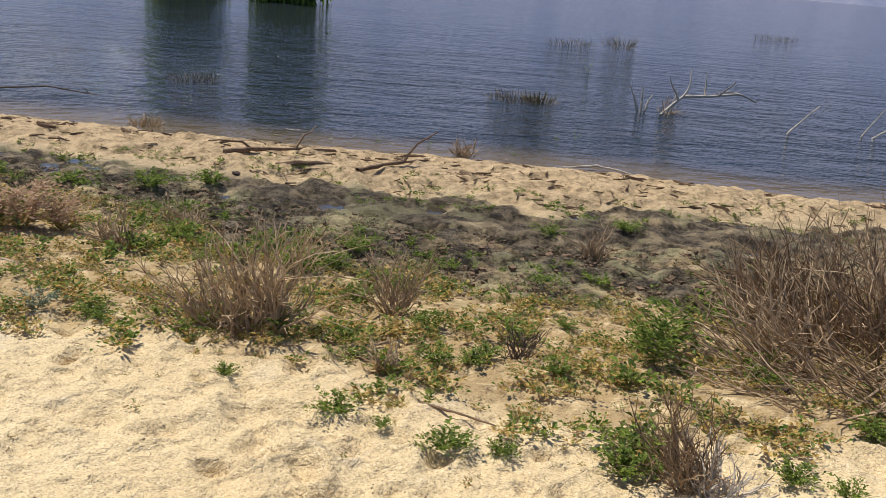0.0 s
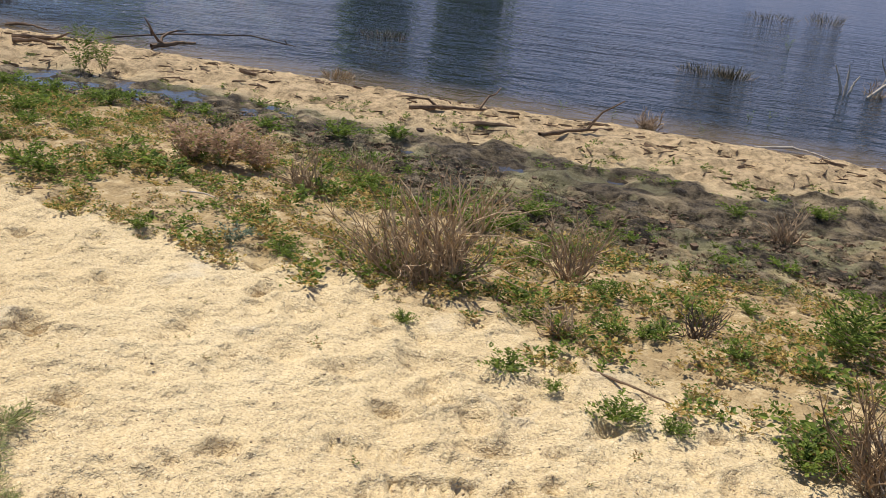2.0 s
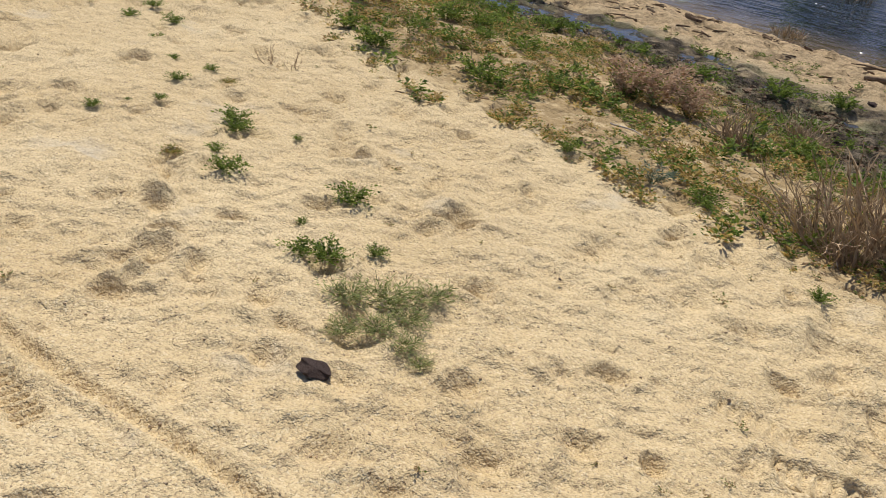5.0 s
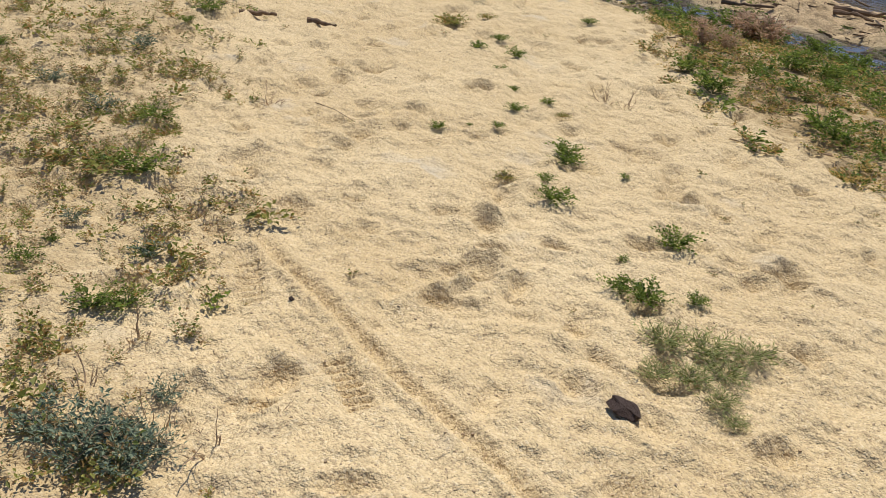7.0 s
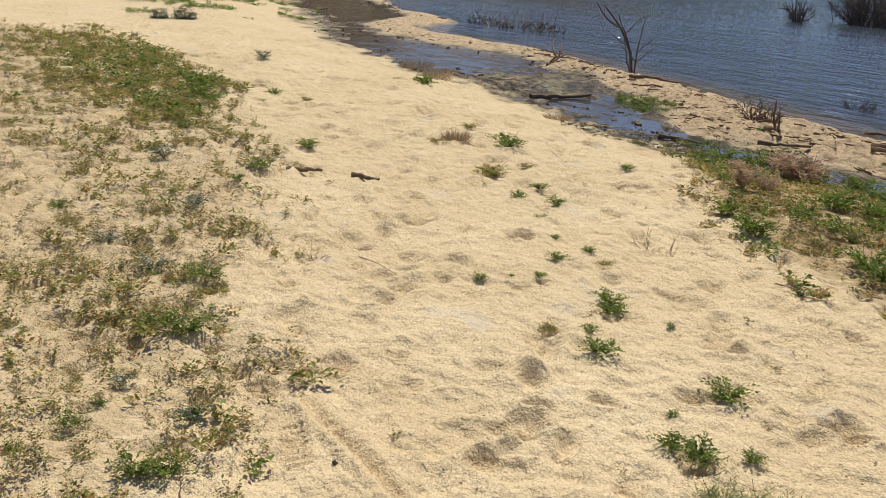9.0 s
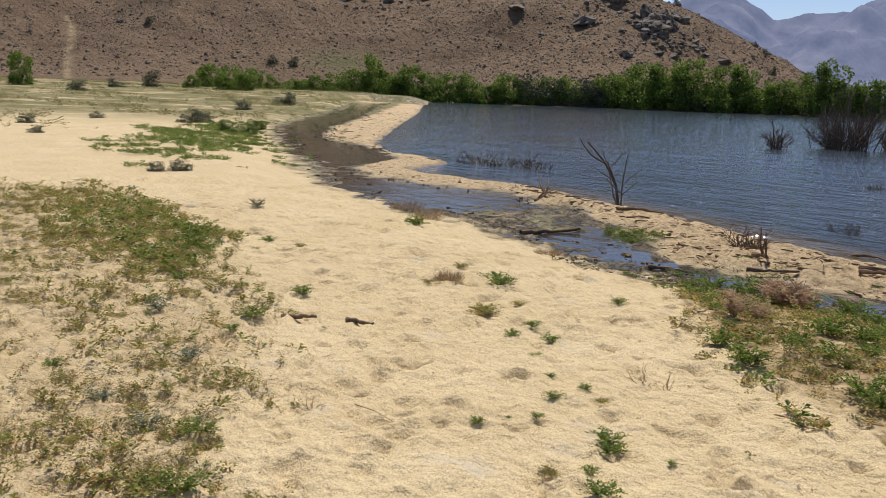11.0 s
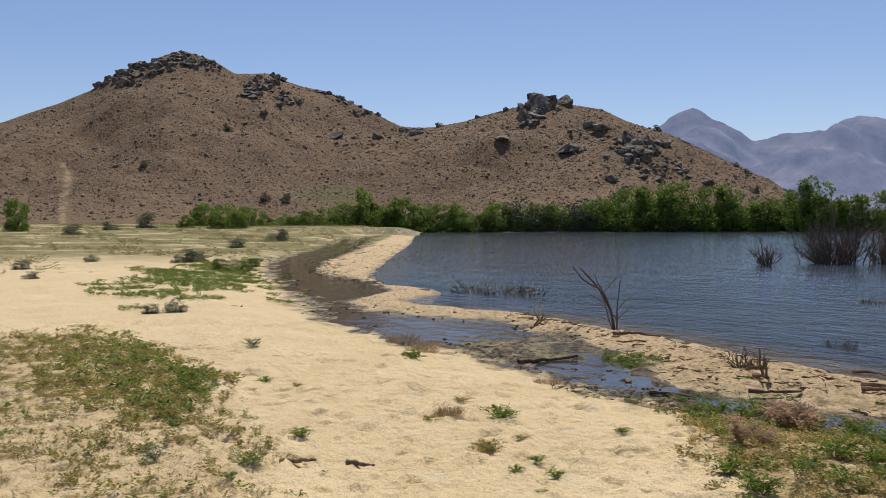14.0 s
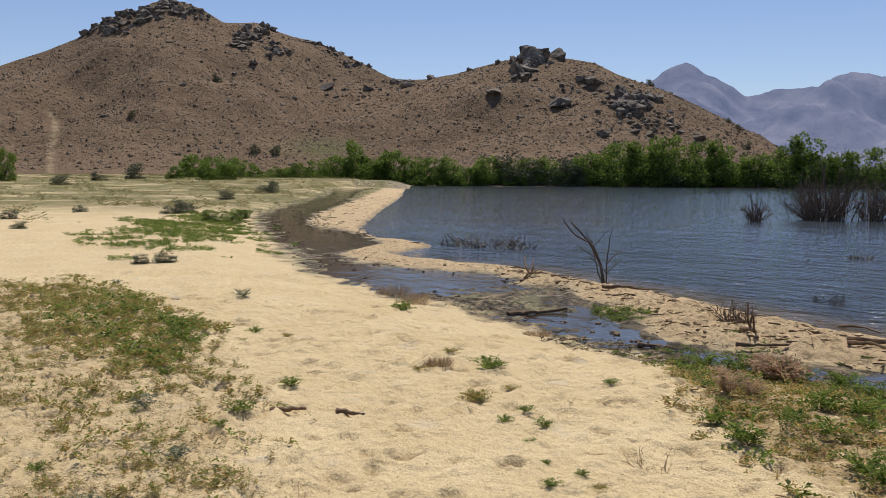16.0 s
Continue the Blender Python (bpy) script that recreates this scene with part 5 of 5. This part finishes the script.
for k, (x, y, high) in enumerate(((-134, 20.3, 1.6), (-111, 12.7, 1.5), (-39.3, 8.85, 0.75), (-40.2, 9.6, 0.55), (-42.5, 5.5, 0.4), (-37, 2.3, 0.45), (-17.9, 3.7, 0.28), (-17.9, 3.25, 0.22), (-30.5, 2.1, 0.3), (-38.3, 11.4, 0.6), (-33, 8.7, 0.55), (-34.5, 9.9, 0.6), (-78, 26, 1.4), (-60, 17, 0.8))):
    tree(x, y, high * 0.75, "small grey-green shrub on the sand flats", "shrub", "small shrubs on the sand flats", k, 2.0, k not in (9, 10, 11))
# two leafy trees that stand in the lake; their tops show only as reflections
tree(-7.4, 42.0, 8.6, "tall green tree standing in the lake", group="trees in the lake", k=1, squat=0.34, thick=True)
tree(-12.1, 42.0, 8.2, "tall green tree standing in the lake", group="trees in the lake", k=2, squat=0.34, thick=True)

# ---------------------------------------------------------------- the hill's scrub and boulders
def dome(rng, sides=5):
    """A low lumpy cushion of scrub, one unit in radius."""
    a = np.arange(sides) * 2 * np.pi / sides
    rings = []
    for reach, z in ((1.0, -0.25), (0.95, 0.45), (0.42, 0.95)):
        r = reach * rng.uniform(0.75, 1.2, sides)
        rings.append(np.stack([np.cos(a) * r, np.sin(a) * r, z + rng.uniform(-0.14, 0.14, sides)], 1))
    q = [(i * sides + j, i * sides + (j + 1) % sides, (i + 1) * sides + (j + 1) % sides, (i + 1) * sides + j) for i in range(2) for j in range(sides)]
    e = 2 * sides
    return np.concatenate(rings), np.array(q + [(e, e + 1, e + 2, e + 3)])


def hill_scrub():
    rng = np.random.RandomState(900)
    n = 19000
    az, u = rng.uniform(38.5, 90, n), rng.rand(n) ** 0.85
    foot, crest, top = ridge_at(az)
    d = foot + u * (crest - foot)
    z = hill_height(az, d)
    at = np.stack([-d * np.sin(np.radians(az)), d * np.cos(np.radians(az)), z - 0.1], 1)
    rise = np.degrees(np.arctan2(z, d))
    trail = (abs(az - np.interp(rise, [0.5, 2.4, 3.6], [83.9, 83.6, 84.0])) > 0.3) | (rise > 3.9)
    tufts = [dome(np.random.RandomState(910 + k)) for k in range(7)]
    at = at[trail]
    v, q = scatter(tufts, at, rng.uniform(0, 6.28, len(at)), rng.uniform(0.16, 0.36, len(at)) * (1 + 0.8 * (rng.rand(len(at)) < 0.06)), rng)
    tagged(new("hill_scrub", mesh_of("hill_scrub", v, q, LEAF_SCRUB)), "low dark scrub dotted over the dry hillside", "scrub", kind="stuff")


hill_scrub()
ROCKS = [stone_mesh("boulder", 940 + k, GRANITE, 3) for k in range(7)]


SMALL_ROCKS = []


def rock(az, el, size, k, tall=1.0, proud=0.14):
    x, y, z = on_hill(az, el)
    if size < 1.3:
        SMALL_ROCKS.append(((x, y, z + size * proud), (k * 61) % 360, size))
        return
    ob = tagged(new("boulder", ROCKS[k % 7]), "weathered grey granite boulder on the dry hillside", "boulder", "boulders on the hill")
    ob.matrix_basis = pose(x, y, z + size * proud, 0, (k * 37) % 25 - 12, (k * 61) % 360) @ Matrix.Diagonal((size, size * 0.9, size * tall, 1))


# single large boulders: bearing, height angle, radius in metres, height
for k, (az, el, size, tall) in enumerate(((55.75, 6.35, 5.2, 1.0), (54.8, 7.1, 4.8, 1.0), (54.2, 7.25, 3.4, 1.0), (53.3, 7.40, 2.9, 1.35), (53.28, 4.35, 3.8, 0.6), (57.2, 5.1, 2.6, 0.5), (51.2, 5.65, 2.6, 0.8), (51.9, 5.9, 1.9, 0.8),
                                          (49.4, 4.85, 2.9, 1.0), (48.9, 4.5, 3.2, 1.0), (48.6, 4.1, 3.0, 0.9), (49.2, 4.3, 2.4, 1.0), (47.6, 4.7, 2.5, 0.7), (47.0, 4.5, 2.4, 0.9), (50.4, 2.5, 2.2, 0.6), (47.7, 2.5, 2.0, 0.5), (48.6, 2.6, 2.0, 0.5), (44.65, 2.15, 2.6, 0.5),
                                          (61.2, 6.0, 1.9, 0.9), (58.8, 6.5, 1.2, 1.0), (57.0, 6.95, 1.2, 1.0), (47.6, 5.6, 1.6, 0.9), (67.9, 5.3, 3.0, 0.5), (65.2, 5.2, 2.8, 0.6), (62.7, 5.5, 2.4, 0.6), (80.9, 3.3, 1.2, 0.6))):
    rock(az, el, size * 1.25, k, tall)
# outcrops: bearing, height angle, spread in both, how many, size
r = np.random.RandomState(950)
for az, el, saz, sel, n, size in ((80.6, 8.5, 0.9, 0.45, 44, 1.9), (79.0, 9.25, 1.0, 0.45, 50, 2.0), (77.3, 9.8, 0.8, 0.35, 36, 2.0), (76.0, 9.6, 0.6, 0.3, 18, 1.7), (72.6, 8.3, 0.7, 0.5, 34, 1.8), (71.8, 8.7, 0.5, 0.3, 22, 2.0), (71.0, 7.7, 0.9, 0.6, 24, 1.5),
                                  (68.6, 8.05, 0.6, 0.15, 16, 1.9), (67.2, 7.55, 0.5, 0.2, 12, 1.6), (65.8, 6.8, 0.6, 0.2, 14, 1.5), (63.3, 5.75, 0.9, 0.15, 20, 1.4), (66, 4.9, 2.5, 0.5, 24, 0.9), (55, 6.8, 1.0, 0.5, 34, 2.6), (48.9, 4.3, 0.9, 0.6, 60, 2.0),
                                  (52, 5.2, 2.5, 0.9, 50, 1.0), (47, 3.2, 2.0, 0.6, 50, 1.0), (70, 6, 5, 1.5, 30, 0.8), (75.2, 9.3, 0.6, 0.2, 10, 1.3)):
    for k in range(n):
        a, e = az + r.normal(0, saz * 0.6), el + r.normal(0, sel * 0.6)
        rock(a, min(e, float(np.interp(a, *zip(*RIDGE[::-1]))) - 0.02), size * 1.35 * r.uniform(0.35, 1.0) ** 1.2, r.randint(100), r.uniform(0.6, 1.1))
bm = bmesh.new()
for k, (at, turn, size) in enumerate(SMALL_ROCKS):
    first = len(bm.verts)
    bm.from_mesh(ROCKS[k % 7])
    bm.verts.ensure_lookup_table()
    m = pose(*at, 0, 0, turn) @ Matrix.Diagonal((size, size, size * 0.8, 1))
    for v in bm.verts[first:]:
        v.co = m @ v.co
me = bpy.data.meshes.new("hill_rocks")
bm.to_mesh(me), bm.free()
me.materials.append(GRANITE)
tagged(new("hill_rocks", me), "small grey rocks scattered over the hillside", "rocks", kind="stuff")
# round dark shrubs on the slope
for k, (az, el, size) in enumerate(((74.4, 5.55, 2.8), (79.4, 3.3, 2.0), (41.9, 1.6, 2.4), (47.7, 5.65, 2.0), (72.2, 1.3, 2.2), (70.9, 1.2, 2.2), (43.0, 3.2, 1.6), (42.4, 2.8, 1.5))):
    x, y, z = on_hill(az, el)
    tree(x, y, size, "round dark shrub on the hillside", "shrub", "shrubs on the hill", k, 1.1, True, z - 0.2)
